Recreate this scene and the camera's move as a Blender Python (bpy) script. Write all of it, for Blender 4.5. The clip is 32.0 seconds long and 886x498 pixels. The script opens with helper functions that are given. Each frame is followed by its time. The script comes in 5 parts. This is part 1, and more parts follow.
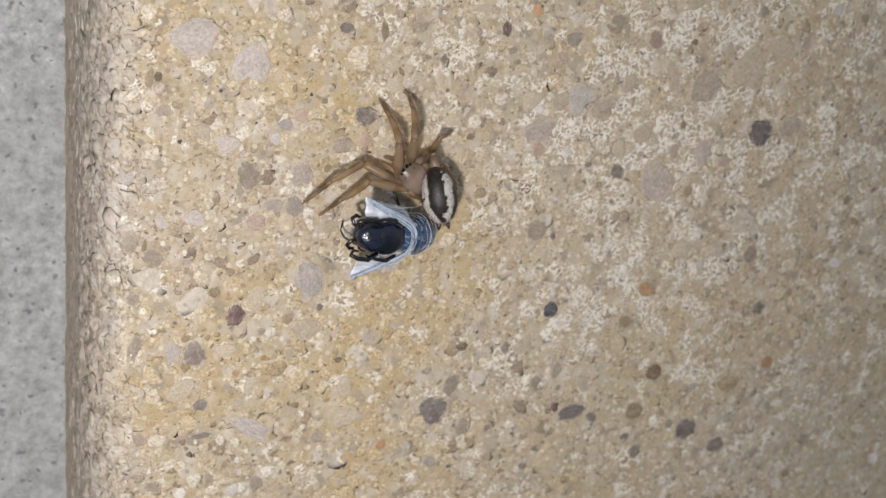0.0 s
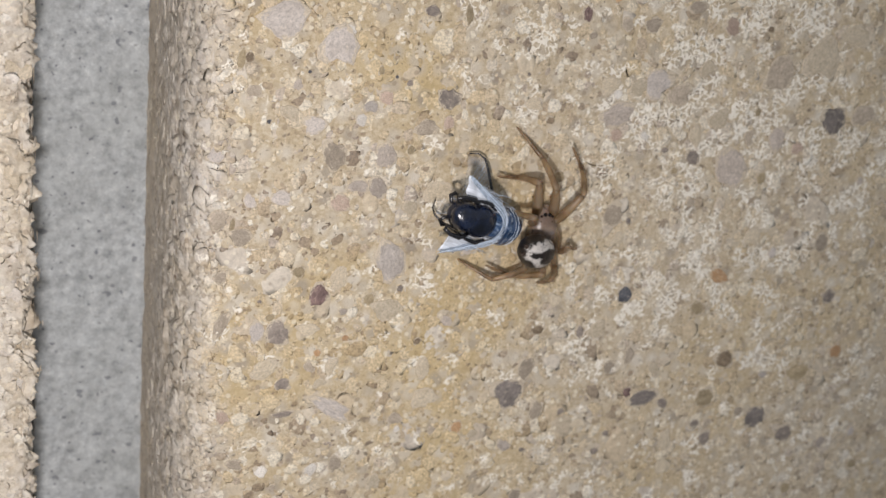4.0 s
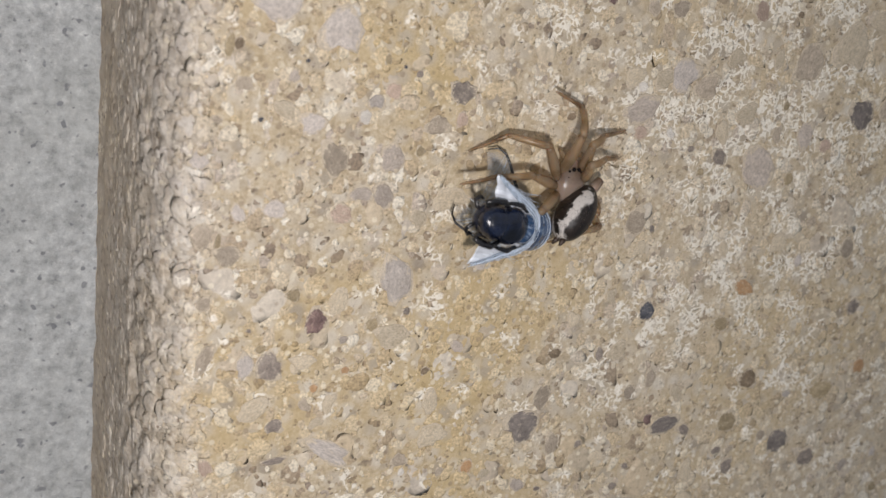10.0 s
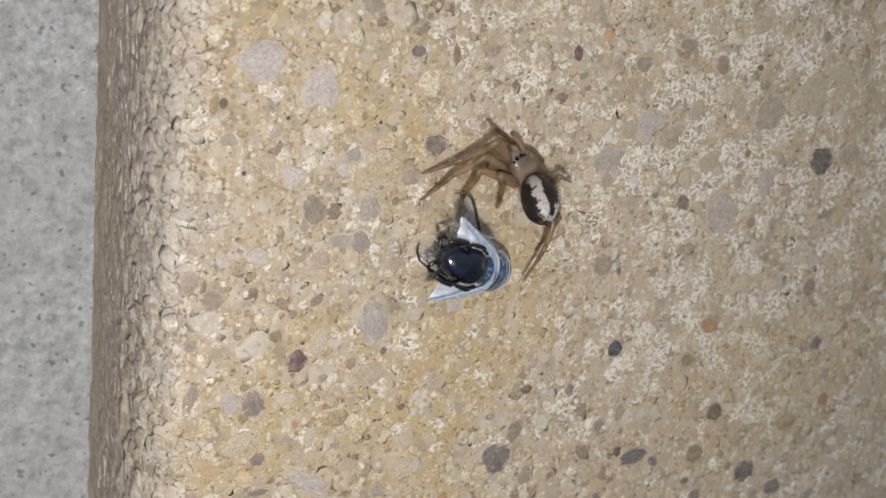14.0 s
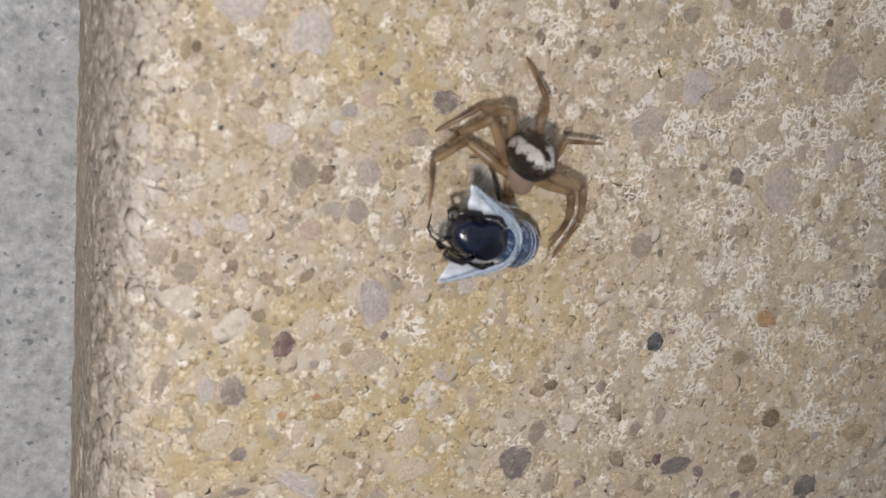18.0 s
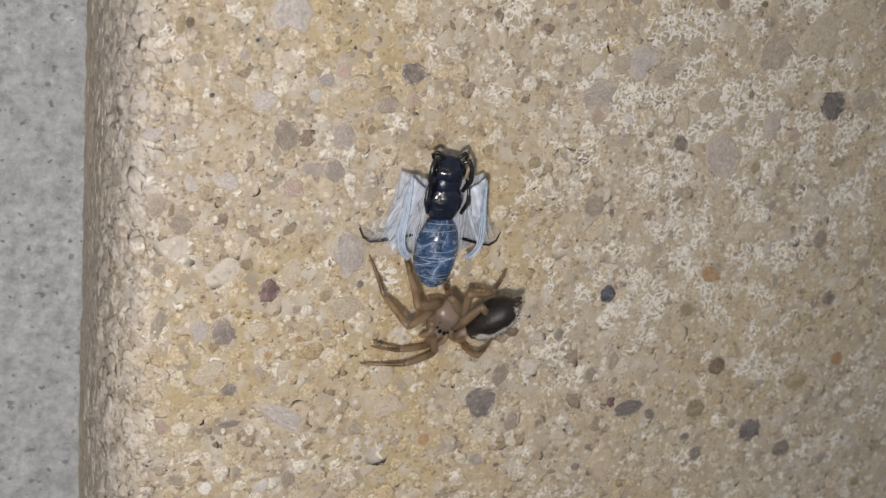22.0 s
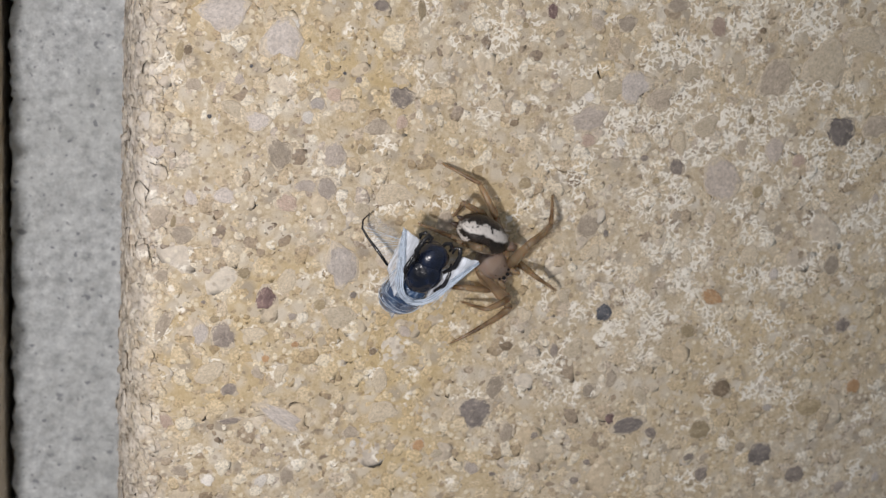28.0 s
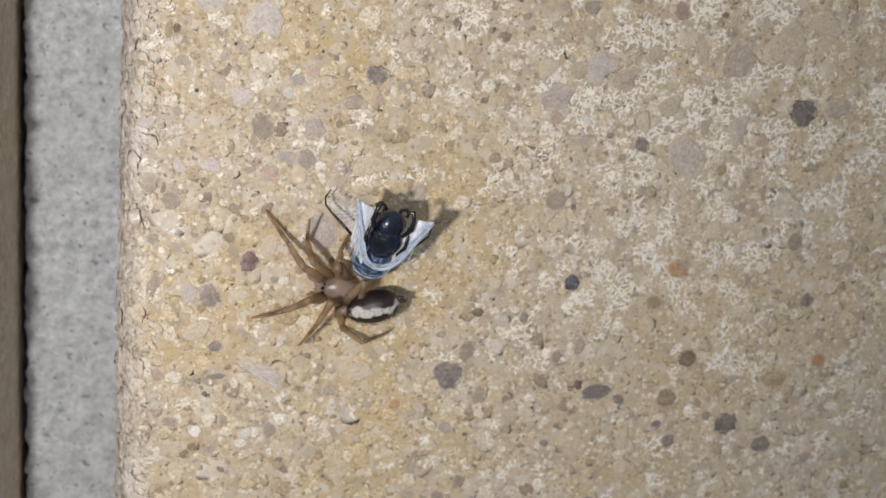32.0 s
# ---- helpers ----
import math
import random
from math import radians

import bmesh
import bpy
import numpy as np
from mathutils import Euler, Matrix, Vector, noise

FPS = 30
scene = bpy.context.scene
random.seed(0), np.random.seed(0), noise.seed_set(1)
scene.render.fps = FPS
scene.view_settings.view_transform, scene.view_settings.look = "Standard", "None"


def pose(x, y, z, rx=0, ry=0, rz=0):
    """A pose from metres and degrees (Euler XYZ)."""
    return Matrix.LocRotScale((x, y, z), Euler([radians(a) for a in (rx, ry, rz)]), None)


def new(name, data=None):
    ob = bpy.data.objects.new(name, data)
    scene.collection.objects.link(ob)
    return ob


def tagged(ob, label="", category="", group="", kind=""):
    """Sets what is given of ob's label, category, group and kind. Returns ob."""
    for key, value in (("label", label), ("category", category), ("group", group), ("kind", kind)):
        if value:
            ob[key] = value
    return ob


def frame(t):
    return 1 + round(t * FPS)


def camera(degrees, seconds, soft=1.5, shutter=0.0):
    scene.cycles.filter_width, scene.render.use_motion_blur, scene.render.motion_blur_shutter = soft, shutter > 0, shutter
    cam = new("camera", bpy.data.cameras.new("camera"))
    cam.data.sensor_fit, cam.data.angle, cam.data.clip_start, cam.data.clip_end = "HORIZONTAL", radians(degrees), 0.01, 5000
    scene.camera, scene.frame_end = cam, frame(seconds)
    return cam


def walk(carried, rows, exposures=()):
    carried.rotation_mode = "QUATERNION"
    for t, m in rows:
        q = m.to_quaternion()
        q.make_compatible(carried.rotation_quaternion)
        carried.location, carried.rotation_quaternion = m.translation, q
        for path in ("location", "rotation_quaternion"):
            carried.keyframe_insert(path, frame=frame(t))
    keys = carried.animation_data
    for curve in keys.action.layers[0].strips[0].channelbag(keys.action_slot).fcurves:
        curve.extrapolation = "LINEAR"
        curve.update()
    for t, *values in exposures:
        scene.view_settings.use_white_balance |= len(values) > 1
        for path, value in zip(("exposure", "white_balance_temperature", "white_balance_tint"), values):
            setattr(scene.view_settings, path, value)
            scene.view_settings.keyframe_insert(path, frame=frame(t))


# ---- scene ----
cam = camera(39.7, 32.0, soft=1.4)
cam.data.dof.use_dof, cam.data.dof.focus_distance, cam.data.dof.aperture_fstop = True, 0.081, 64.0
# seconds, eye in metres (z from the height of the place on the wall), turn in degrees
ROWS = [
    (0, -0.00534, -0.07979, 0.02696, 73.22, -4.96, -20.72),
    (0.5, -0.00444, -0.07975, 0.02495, 73.73, -5.02, -20.52),
    (1, -0.00568, -0.07897, 0.02393, 73.53, -4.88, -20.05),
    (1.5, -0.00506, -0.07893, 0.02395, 73.54, -4.97, -19.92),
    (2, -0.00637, -0.07879, 0.02496, 73.63, -4.95, -20.23),
    (2.5, -0.00714, -0.07864, 0.02525, 73.45, -4.72, -20.18),
    (3, -0.00886, -0.07996, 0.02458, 73.36, -4.62, -19.92),
    (3.5, -0.00882, -0.07997, 0.02448, 73.68, -4.89, -20.09),
    (4, -0.00978, -0.07978, 0.02474, 73.74, -5.07, -19.73),
    (4.5, -0.01262, -0.07857, 0.02553, 73.92, -5.19, -20.54),
    (6.5, -0.02078, -0.07491, 0.02613, 74.39, -4.25, -27.08),
    (7, -0.02091, -0.07221, 0.02361, 74.93, -4.36, -27.14),
    (7.5, -0.02128, -0.06989, 0.02527, 75.00, -4.98, -27.28),
    (8, -0.01934, -0.06806, 0.02380, 75.09, -5.09, -26.69),
    (8.5, -0.01682, -0.06621, 0.02244, 74.79, -5.01, -25.93),
    (9, -0.01656, -0.06578, 0.02224, 75.19, -5.06, -26.09),
    (9.5, -0.01565, -0.06734, 0.02284, 74.87, -5.17, -25.44),
    (10, -0.01356, -0.06659, 0.02081, 75.04, -5.33, -25.52),
    (10.5, -0.01288, -0.06660, 0.02182, 75.50, -5.24, -25.40),
    (11, -0.01268, -0.06767, 0.02243, 75.52, -5.18, -24.90),
    (11.5, -0.01328, -0.06748, 0.02061, 75.36, -5.15, -24.77),
    (12, -0.01365, -0.06873, 0.02101, 75.32, -5.28, -24.85),
    (12.5, -0.01312, -0.06810, 0.02083, 75.75, -5.16, -25.01),
    (13, -0.01342, -0.06871, 0.02216, 75.74, -5.17, -25.04),
    (13.5, -0.01300, -0.07057, 0.02377, 75.97, -5.04, -25.03),
    (14, -0.01338, -0.07115, 0.02386, 75.81, -5.18, -25.04),
    (14.5, -0.01126, -0.06991, 0.02089, 75.79, -5.29, -24.64),
    (16.5, -0.00864, -0.06738, 0.02124, 75.88, -5.07, -23.58),
    (17, -0.00620, -0.06487, 0.02008, 74.90, -5.53, -21.54),
    (17.5, -0.00446, -0.06314, 0.01905, 75.04, -5.43, -20.91),
    (18, -0.00494, -0.06476, 0.02005, 75.62, -5.28, -20.73),
    (18.5, -0.00480, -0.06632, 0.02121, 75.36, -5.31, -20.19),
    (19, -0.00502, -0.06692, 0.02059, 75.70, -5.21, -20.25),
    (19.5, -0.00743, -0.06832, 0.01917, 75.16, -5.26, -19.77),
    (20, -0.00802, -0.06849, 0.01862, 75.10, -5.74, -20.17),
    (20.5, -0.00677, -0.06945, 0.01837, 75.60, -5.62, -20.12),
    (21, -0.00607, -0.06987, 0.01884, 75.61, -5.50, -19.93),
    (21.5, -0.00671, -0.07047, 0.02053, 75.23, -5.57, -20.40),
    (22, -0.00569, -0.07373, 0.01963, 75.58, -5.18, -20.43),
    (22.5, -0.00630, -0.07407, 0.01574, 75.32, -5.15, -19.83),
    (23, -0.00453, -0.07404, 0.01732, 75.88, -5.24, -20.07),
    (23.5, -0.00545, -0.07612, 0.01951, 76.04, -5.17, -20.00),
    (24, -0.00497, -0.07675, 0.01927, 75.75, -4.97, -19.52),
    (24.5, -0.00618, -0.07450, 0.01696, 75.27, -4.99, -19.58),
    (25, -0.00582, -0.07454, 0.01717, 75.34, -5.07, -19.58),
    (25.5, -0.00342, -0.07554, 0.01779, 75.10, -5.30, -19.15),
    (27.5, -0.00065, -0.07941, 0.01961, 75.08, -4.94, -14.71),
    (28, 0.00622, -0.08147, 0.02123, 75.95, -4.39, -11.39),
    (28.5, 0.01106, -0.08516, 0.02082, 76.76, -4.36, -8.66),
    (29, 0.01348, -0.08694, 0.02084, 76.28, -4.73, -7.46),
    (29.5, 0.01370, -0.08614, 0.01889, 76.96, -4.61, -7.01),
    (30, 0.01629, -0.08633, 0.02077, 76.58, -4.54, -7.22),
    (30.5, 0.01451, -0.08935, 0.02162, 76.11, -4.52, -7.89),
    (31, 0.01466, -0.08745, 0.01863, 75.79, -4.69, -8.47),
    (31.5, 0.01432, -0.08763, 0.01668, 76.47, -4.56, -8.59),
    (32, 0.01202, -0.08830, 0.02062, 75.87, -4.52, -8.12),
]
UP = 1.0
EXPOSURES = [(0.0, 0.08), (2.0, 0.09), (3.0, 0.02), (4.0, 0.03), (7.0, 0.02), (8.0, -0.03), (9.0, -0.01), (14.5, 0.0), (17.0, 0.13), (18.0, -0.02), (19.0, -0.16), (22.0, -0.1), (25.5, 0.06), (28.0, 0.02), (29.0, -0.02), (30.0, 0.03), (31.0, 0.18), (32.0, 0.09)]
walk(cam, [(t, pose(x, y, UP + z, rx, ry, rz)) for t, x, y, z, rx, ry, rz in ROWS], EXPOSURES)

# ---- light: a small white torch by the lens, and the faint glow of the night ----
world = bpy.data.worlds.new("night")
scene.world = world
world.use_nodes = True
world.node_tree.nodes["Background"].inputs["Color"].default_value = (0.84, 0.89, 1.0, 1)
world.node_tree.nodes["Background"].inputs["Strength"].default_value = 0.38
torch_data = bpy.data.lights.new("torch", "SPOT")
torch_data.spot_size, torch_data.spot_blend = radians(139), 1.0
torch_data.energy, torch_data.shadow_soft_size, torch_data.color = 0.226, 0.0025, (1.0, 0.945, 0.94)
torch = new("torch", torch_data)
torch.location = (-0.0125, -0.080, UP + 0.006)
torch.rotation_euler = (radians(90), 0, 0)

MM = 0.001
WALL = pose(0, 0, UP, 90, 0, 0)     # x along the wall, y up, z out of it
rng = random.Random(7)
nrng = np.random.default_rng(7)


# ---- materials ----
class Nodes:
    """A node material under construction."""

    def __init__(self, name):
        self.mat = bpy.data.materials.new(name)
        self.mat.use_nodes = True
        self.tree = self.mat.node_tree
        self.bsdf = self.tree.nodes["Principled BSDF"]

    def add(self, kind, **values):
        node = self.tree.nodes.new(kind)
        for key, value in values.items():
            if key in node.inputs:
                self.feed(node.inputs[key], value)
        return node

    def feed(self, socket, value):
        if isinstance(value, bpy.types.NodeSocket):
            self.tree.links.new(value, socket)
        else:
            socket.default_value = value

    def coords(self, what="Object"):
        return self.add("ShaderNodeTexCoord").outputs[what]

    def noise(self, scale, detail=4.0, rough=0.55, at=None):
        node = self.add("ShaderNodeTexNoise", Scale=scale, Detail=detail, Roughness=rough, Vector=at or self.coords())
        return node.outputs["Fac"]

    def voronoi(self, scale, feature="F1", at=None):
        node = self.add("ShaderNodeTexVoronoi", Scale=scale, Vector=at or self.coords())
        node.feature = feature
        return node

    def ramp(self, fac, *stops):
        node = self.add("ShaderNodeValToRGB", Fac=fac)
        while len(node.color_ramp.elements) < len(stops):
            node.color_ramp.elements.new(0.5)
        for element, (at, colour) in zip(node.color_ramp.elements, stops):
            element.position = at
            element.color = (*colour, 1) if isinstance(colour, tuple) else (colour, colour, colour, 1)
        return node.outputs["Color"]

    def mix(self, fac, a, b, blend="MIX"):
        node = self.add("ShaderNodeMix")
        node.data_type, node.blend_type = "RGBA", blend
        for socket, value in ((node.inputs[0], fac), (node.inputs[6], a), (node.inputs[7], b)):
            if isinstance(value, tuple):
                value = (*value, 1)
            self.feed(socket, value)
        return node.outputs[2]

    def maths(self, what, a, b=0.0):
        node = self.add("ShaderNodeMath")
        node.operation = what
        self.feed(node.inputs[0], a)
        self.feed(node.inputs[1], b)
        return node.outputs[0]

    def bump(self, height, strength, far):
        node = self.add("ShaderNodeBump", Height=height, Strength=strength, Distance=far)
        self.feed(self.bsdf.inputs["Normal"], node.outputs["Normal"])

    def done(self, colour=None, rough=None, **more):
        if colour is not None:
            self.feed(self.bsdf.inputs["Base Color"], (*colour, 1) if isinstance(colour, tuple) else colour)
        if rough is not None:
            self.feed(self.bsdf.inputs["Roughness"], rough)
        for key, value in more.items():
            self.feed(self.bsdf.inputs[key.replace("_", " ")], value)
        return self.mat


def crust(n, colour):
    """Pale lime crust in a lacy net over a mineral colour, thicker towards one end of the brick."""
    wide = n.mix(0.72, n.noise(85.0, 2.0), n.noise(430.0, 3.0, 0.6))
    xyz = n.add("ShaderNodeSeparateXYZ", Vector=n.coords())
    along, up = n.maths("SUBTRACT", xyz.outputs["X"], 0.047), n.maths("SUBTRACT", xyz.outputs["Y"], 0.011)
    far = n.maths("SQRT", n.maths("ADD", n.maths("MULTIPLY", along, along), n.maths("MULTIPLY", n.maths("MULTIPLY", up, up), 0.75)))
    more = n.maths("SUBTRACT", 0.085, n.maths("MULTIPLY", far, 3.6))
    rim = n.maths("SUBTRACT", 0.005, n.maths("MULTIPLY", n.maths("ABSOLUTE", n.maths("SUBTRACT", xyz.outputs["X"], 0.005)), 25.0))
    more = n.maths("MAXIMUM", n.maths("MAXIMUM", more, rim), -0.045)
    patch = n.ramp(n.maths("ADD", wide, more), (0.545, 0.0), (0.59, 1.0))
    bent = n.add("ShaderNodeTexNoise", Scale=900.0, Detail=2.0, Vector=n.coords()).outputs["Color"]
    at = n.mix(0.002, n.coords(), bent, "ADD")
    lace = n.ramp(n.voronoi(1550.0, "DISTANCE_TO_EDGE", at).outputs["Distance"], (0.095, 1.0), (0.125, 0.0))
    fine = n.ramp(n.noise(2600.0, 3.0), (0.38, 0.0), (0.46, 1.0))
    blob = n.ramp(n.noise(2300.0, 4.0, 0.62), (0.61, 0.0), (0.64, 1.0))
    amount = n.maths("MULTIPLY", n.maths("MAXIMUM", n.maths("MULTIPLY", lace, fine), blob), patch)
    spots = n.voronoi(2000.0)
    kind = n.add("ShaderNodeSeparateColor", Color=spots.outputs["Color"]).outputs[0]
    core = n.ramp(spots.outputs["Distance"], (0.30, 1.0), (0.42, 0.0))
    colour = n.mix(n.maths("MULTIPLY", n.ramp(kind, (0.76, 0.0), (0.80, 0.55)), core), colour, (0.88, 0.79, 0.61))
    colour = n.mix(n.maths("MULTIPLY", n.ramp(kind, (0.12, 0.5), (0.15, 0.0)), core), colour, (0.30, 0.22, 0.15))
    pepper = n.ramp(n.noise(2100.0, 2.0, 0.5), (0.27, 0.75), (0.335, 0.0))
    colour = n.mix(pepper, colour, (0.20, 0.145, 0.10))
    return n.mix(n.maths("MULTIPLY", amount, 0.92), colour, (0.94, 0.87, 0.74))


def lightened_crust(n, colour):
    """Grey lime crust over the worn end of the brick and the upper part of its flank; bare brown below. Both are
    lightened to make up for the little torchlight there.
    """
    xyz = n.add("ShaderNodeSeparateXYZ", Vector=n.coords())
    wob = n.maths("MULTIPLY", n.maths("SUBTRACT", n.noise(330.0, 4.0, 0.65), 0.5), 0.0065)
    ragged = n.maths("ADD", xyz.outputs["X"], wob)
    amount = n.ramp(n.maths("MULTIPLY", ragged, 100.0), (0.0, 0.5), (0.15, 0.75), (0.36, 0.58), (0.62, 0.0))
    # both tones raised, as if more light reached the flank
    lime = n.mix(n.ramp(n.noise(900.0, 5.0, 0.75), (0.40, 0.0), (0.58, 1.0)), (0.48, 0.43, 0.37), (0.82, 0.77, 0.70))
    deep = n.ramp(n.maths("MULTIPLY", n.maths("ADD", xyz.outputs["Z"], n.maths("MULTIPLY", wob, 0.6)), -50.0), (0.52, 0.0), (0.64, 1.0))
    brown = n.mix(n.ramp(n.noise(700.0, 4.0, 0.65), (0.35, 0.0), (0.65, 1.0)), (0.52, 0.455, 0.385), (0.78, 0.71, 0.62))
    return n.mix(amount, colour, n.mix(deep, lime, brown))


def matrix_material():
    n = Nodes("sandy cement")
    wide = n.noise(60.0, 3.0)
    sand = n.noise(1900.0, 5.0, 0.7)
    tone = n.ramp(sand, (0.25, (0.27, 0.21, 0.145)), (0.42, (0.51, 0.40, 0.255)), (0.55, (0.63, 0.52, 0.355)), (0.75, (0.77, 0.70, 0.58)))
    along = n.add("ShaderNodeSeparateXYZ", Vector=n.coords()).outputs["X"]
    ochre = n.ramp(n.maths("MULTIPLY", along, 10.0), (0.2, 1.0), (0.45, 0.45))
    tone = n.mix(n.ramp(n.maths("MULTIPLY", along, 10.0), (0.2, 0.0), (0.45, 0.3)), tone, (0.64, 0.525, 0.375))
    warm = n.mix(n.maths("MULTIPLY", n.ramp(wide, (0.46, 0.0), (0.62, 0.7)), ochre), tone, (0.60, 0.44, 0.20), "MIX")
    stones = n.voronoi(750.0)
    fleck = n.ramp(n.add("ShaderNodeSeparateColor", Color=stones.outputs["Color"]).outputs[0], (0.0, (0.33, 0.28, 0.23)), (0.3, (0.52, 0.45, 0.35)), (0.7, (0.66, 0.58, 0.46)), (1.0, (0.74, 0.68, 0.58)))
    warm = n.mix(n.ramp(stones.outputs["Distance"], (0.25, 0.75), (0.6, 0.1)), warm, fleck)
    pits = n.ramp(n.noise(700.0, 2.0), (0.26, 0.0), (0.33, 1.0))
    colour = n.mix(pits, (0.26, 0.20, 0.14), warm)
    n.bump(n.noise(3200.0, 6.0, 0.8), 0.7, 0.00016)
    return n.done(crust(n, lightened_crust(n, colour)), 0.85)


def grain_material():
    n = Nodes("sand grains")
    pick = n.add("ShaderNodeNewGeometry").outputs["Random Per Island"]
    tone = n.ramp(pick, (0.0, (0.25, 0.19, 0.135)), (0.12, (0.43, 0.335, 0.23)), (0.28, (0.58, 0.465, 0.31)), (0.44, (0.66, 0.56, 0.415)),
                  (0.58, (0.60, 0.475, 0.30)), (0.68, (0.80, 0.735, 0.61)), (0.82, (0.70, 0.615, 0.475)), (0.92, (0.52, 0.435, 0.35)), (1.0, (0.32, 0.25, 0.185)))
    wide = n.noise(60.0, 3.0)
    along = n.add("ShaderNodeSeparateXYZ", Vector=n.coords()).outputs["X"]
    ochre = n.ramp(n.maths("MULTIPLY", along, 10.0), (0.2, 1.0), (0.45, 0.45))
    tone = n.mix(n.ramp(n.maths("MULTIPLY", along, 10.0), (0.2, 0.0), (0.45, 0.3)), tone, (0.66, 0.55, 0.40))
    tone = n.mix(n.maths("MULTIPLY", n.ramp(wide, (0.46, 0.0), (0.62, 0.55)), ochre), tone, (0.62, 0.455, 0.21))
    speck = n.ramp(n.noise(5200.0, 6.0, 0.75), (0.3, 0.46), (0.5, 1.0), (0.7, 1.46))
    tone = n.mix(1.0, tone, speck, "MULTIPLY")
    n.bump(n.noise(5000.0, 5.0, 0.7), 0.6, 0.0001)
    return n.done(crust(n, lightened_crust(n, tone)), n.ramp(n.noise(1500.0), (0.38, 0.28), (0.6, 0.82)))


def gravel_material():
    n = Nodes("mixed gravel")
    pick = n.add("ShaderNodeNewGeometry").outputs["Random Per Island"]
    tone = n.ramp(pick, (0.0, (0.52, 0.43, 0.31)), (0.25, (0.61, 0.51, 0.365)), (0.45, (0.58, 0.49, 0.38)), (0.6, (0.64, 0.55, 0.42)),
                  (0.75, (0.60, 0.48, 0.32)), (0.9, (0.54, 0.465, 0.375)), (1.0, (0.70, 0.62, 0.50)))
    mottle = n.ramp(n.noise(1900.0, 6.0, 0.72), (0.3, 0.72), (0.5, 1.0), (0.7, 1.22))
    tone = n.mix(1.0, tone, mottle, "MULTIPLY")
    n.bump(n.noise(2600.0, 5.0, 0.7), 0.6, 0.00012)
    return n.done(crust(n, lightened_crust(n, tone)), 0.6)


def pebble_material(name, dark, light):
    n = Nodes(name)
    pick = n.add("ShaderNodeObjectInfo").outputs["Random"]
    shift = n.add("ShaderNodeMapping", Vector=n.coords())
    n.tree.links.new(n.maths("MULTIPLY", pick, 40.0), shift.inputs["Location"])
    at = shift.outputs["Vector"]
    base = n.mix(n.ramp(n.noise(1.3, 5.0, 0.65, at), (0.32, 0.0), (0.68, 1.0)), dark, light)
    grain = n.ramp(n.noise(6.0, 6.0, 0.75, at), (0.28, 0.55), (0.5, 1.0), (0.72, 1.35))
    tint = n.ramp(pick, (0.0, 0.8), (1.0, 1.18))
    colour = n.mix(1.0, n.mix(1.0, base, grain, "MULTIPLY"), tint, "MULTIPLY")
    dust = n.ramp(n.noise(2.6, 6.0, 0.75, at), (0.56, 0.0), (0.70, 0.6))
    xyz = n.add("ShaderNodeSeparateXYZ", Vector=n.coords())
    far = n.maths("ADD", n.maths("MULTIPLY", xyz.outputs["X"], xyz.outputs["X"]), n.maths("MULTIPLY", xyz.outputs["Y"], xyz.outputs["Y"]))
    rim = n.maths("ADD", n.maths("SQRT", far), n.maths("MULTIPLY", n.maths("SUBTRACT", n.noise(2.6, 5.0, 0.7, at), 0.5), 1.3))
    skirt = n.ramp(rim, (0.80, 0.0), (0.92, 0.92))
    n.bump(n.noise(4.0, 6.0, 0.7, at), 0.5, 0.00012)
    cement = n.mix(1.0, (0.60, 0.505, 0.375), grain, "MULTIPLY")
    return n.done(n.mix(n.maths("MAXIMUM", skirt, dust), colour, cement), n.ramp(n.noise(3.0, 3.0, 0.6, at), (0.3, 0.4), (0.7, 0.8)))


def mortar_material():
    n = Nodes("grey mortar")
    wide = n.noise(90.0, 4.0)
    sand = n.noise(1700.0, 6.0, 0.78)
    tone = n.ramp(sand, (0.30, (0.29, 0.305, 0.315)), (0.45, (0.47, 0.495, 0.505)), (0.58, (0.58, 0.605, 0.61)), (0.72, (0.80, 0.82, 0.82)))
    tone = n.mix(n.ramp(wide, (0.4, 0.0), (0.65, 0.4)), tone, (0.45, 0.47, 0.46))
    blotch = n.ramp(n.noise(620.0, 4.0, 0.7), (0.34, 0.74), (0.5, 1.0), (0.66, 1.14))
    tone = n.mix(1.0, tone, blotch, "MULTIPLY")
    for scale, low, high, depth in ((1500.0, 0.66, 0.72, 0.7), (800.0, 0.69, 0.735, 0.65)):
        speck = n.ramp(n.noise(scale, 1.5, 0.5), (low, 0.0), (high, depth))
        tone = n.mix(speck, tone, (0.14, 0.148, 0.17))
    n.bump(sand, 0.6, 0.00025)
    return n.done(tone, 0.85)


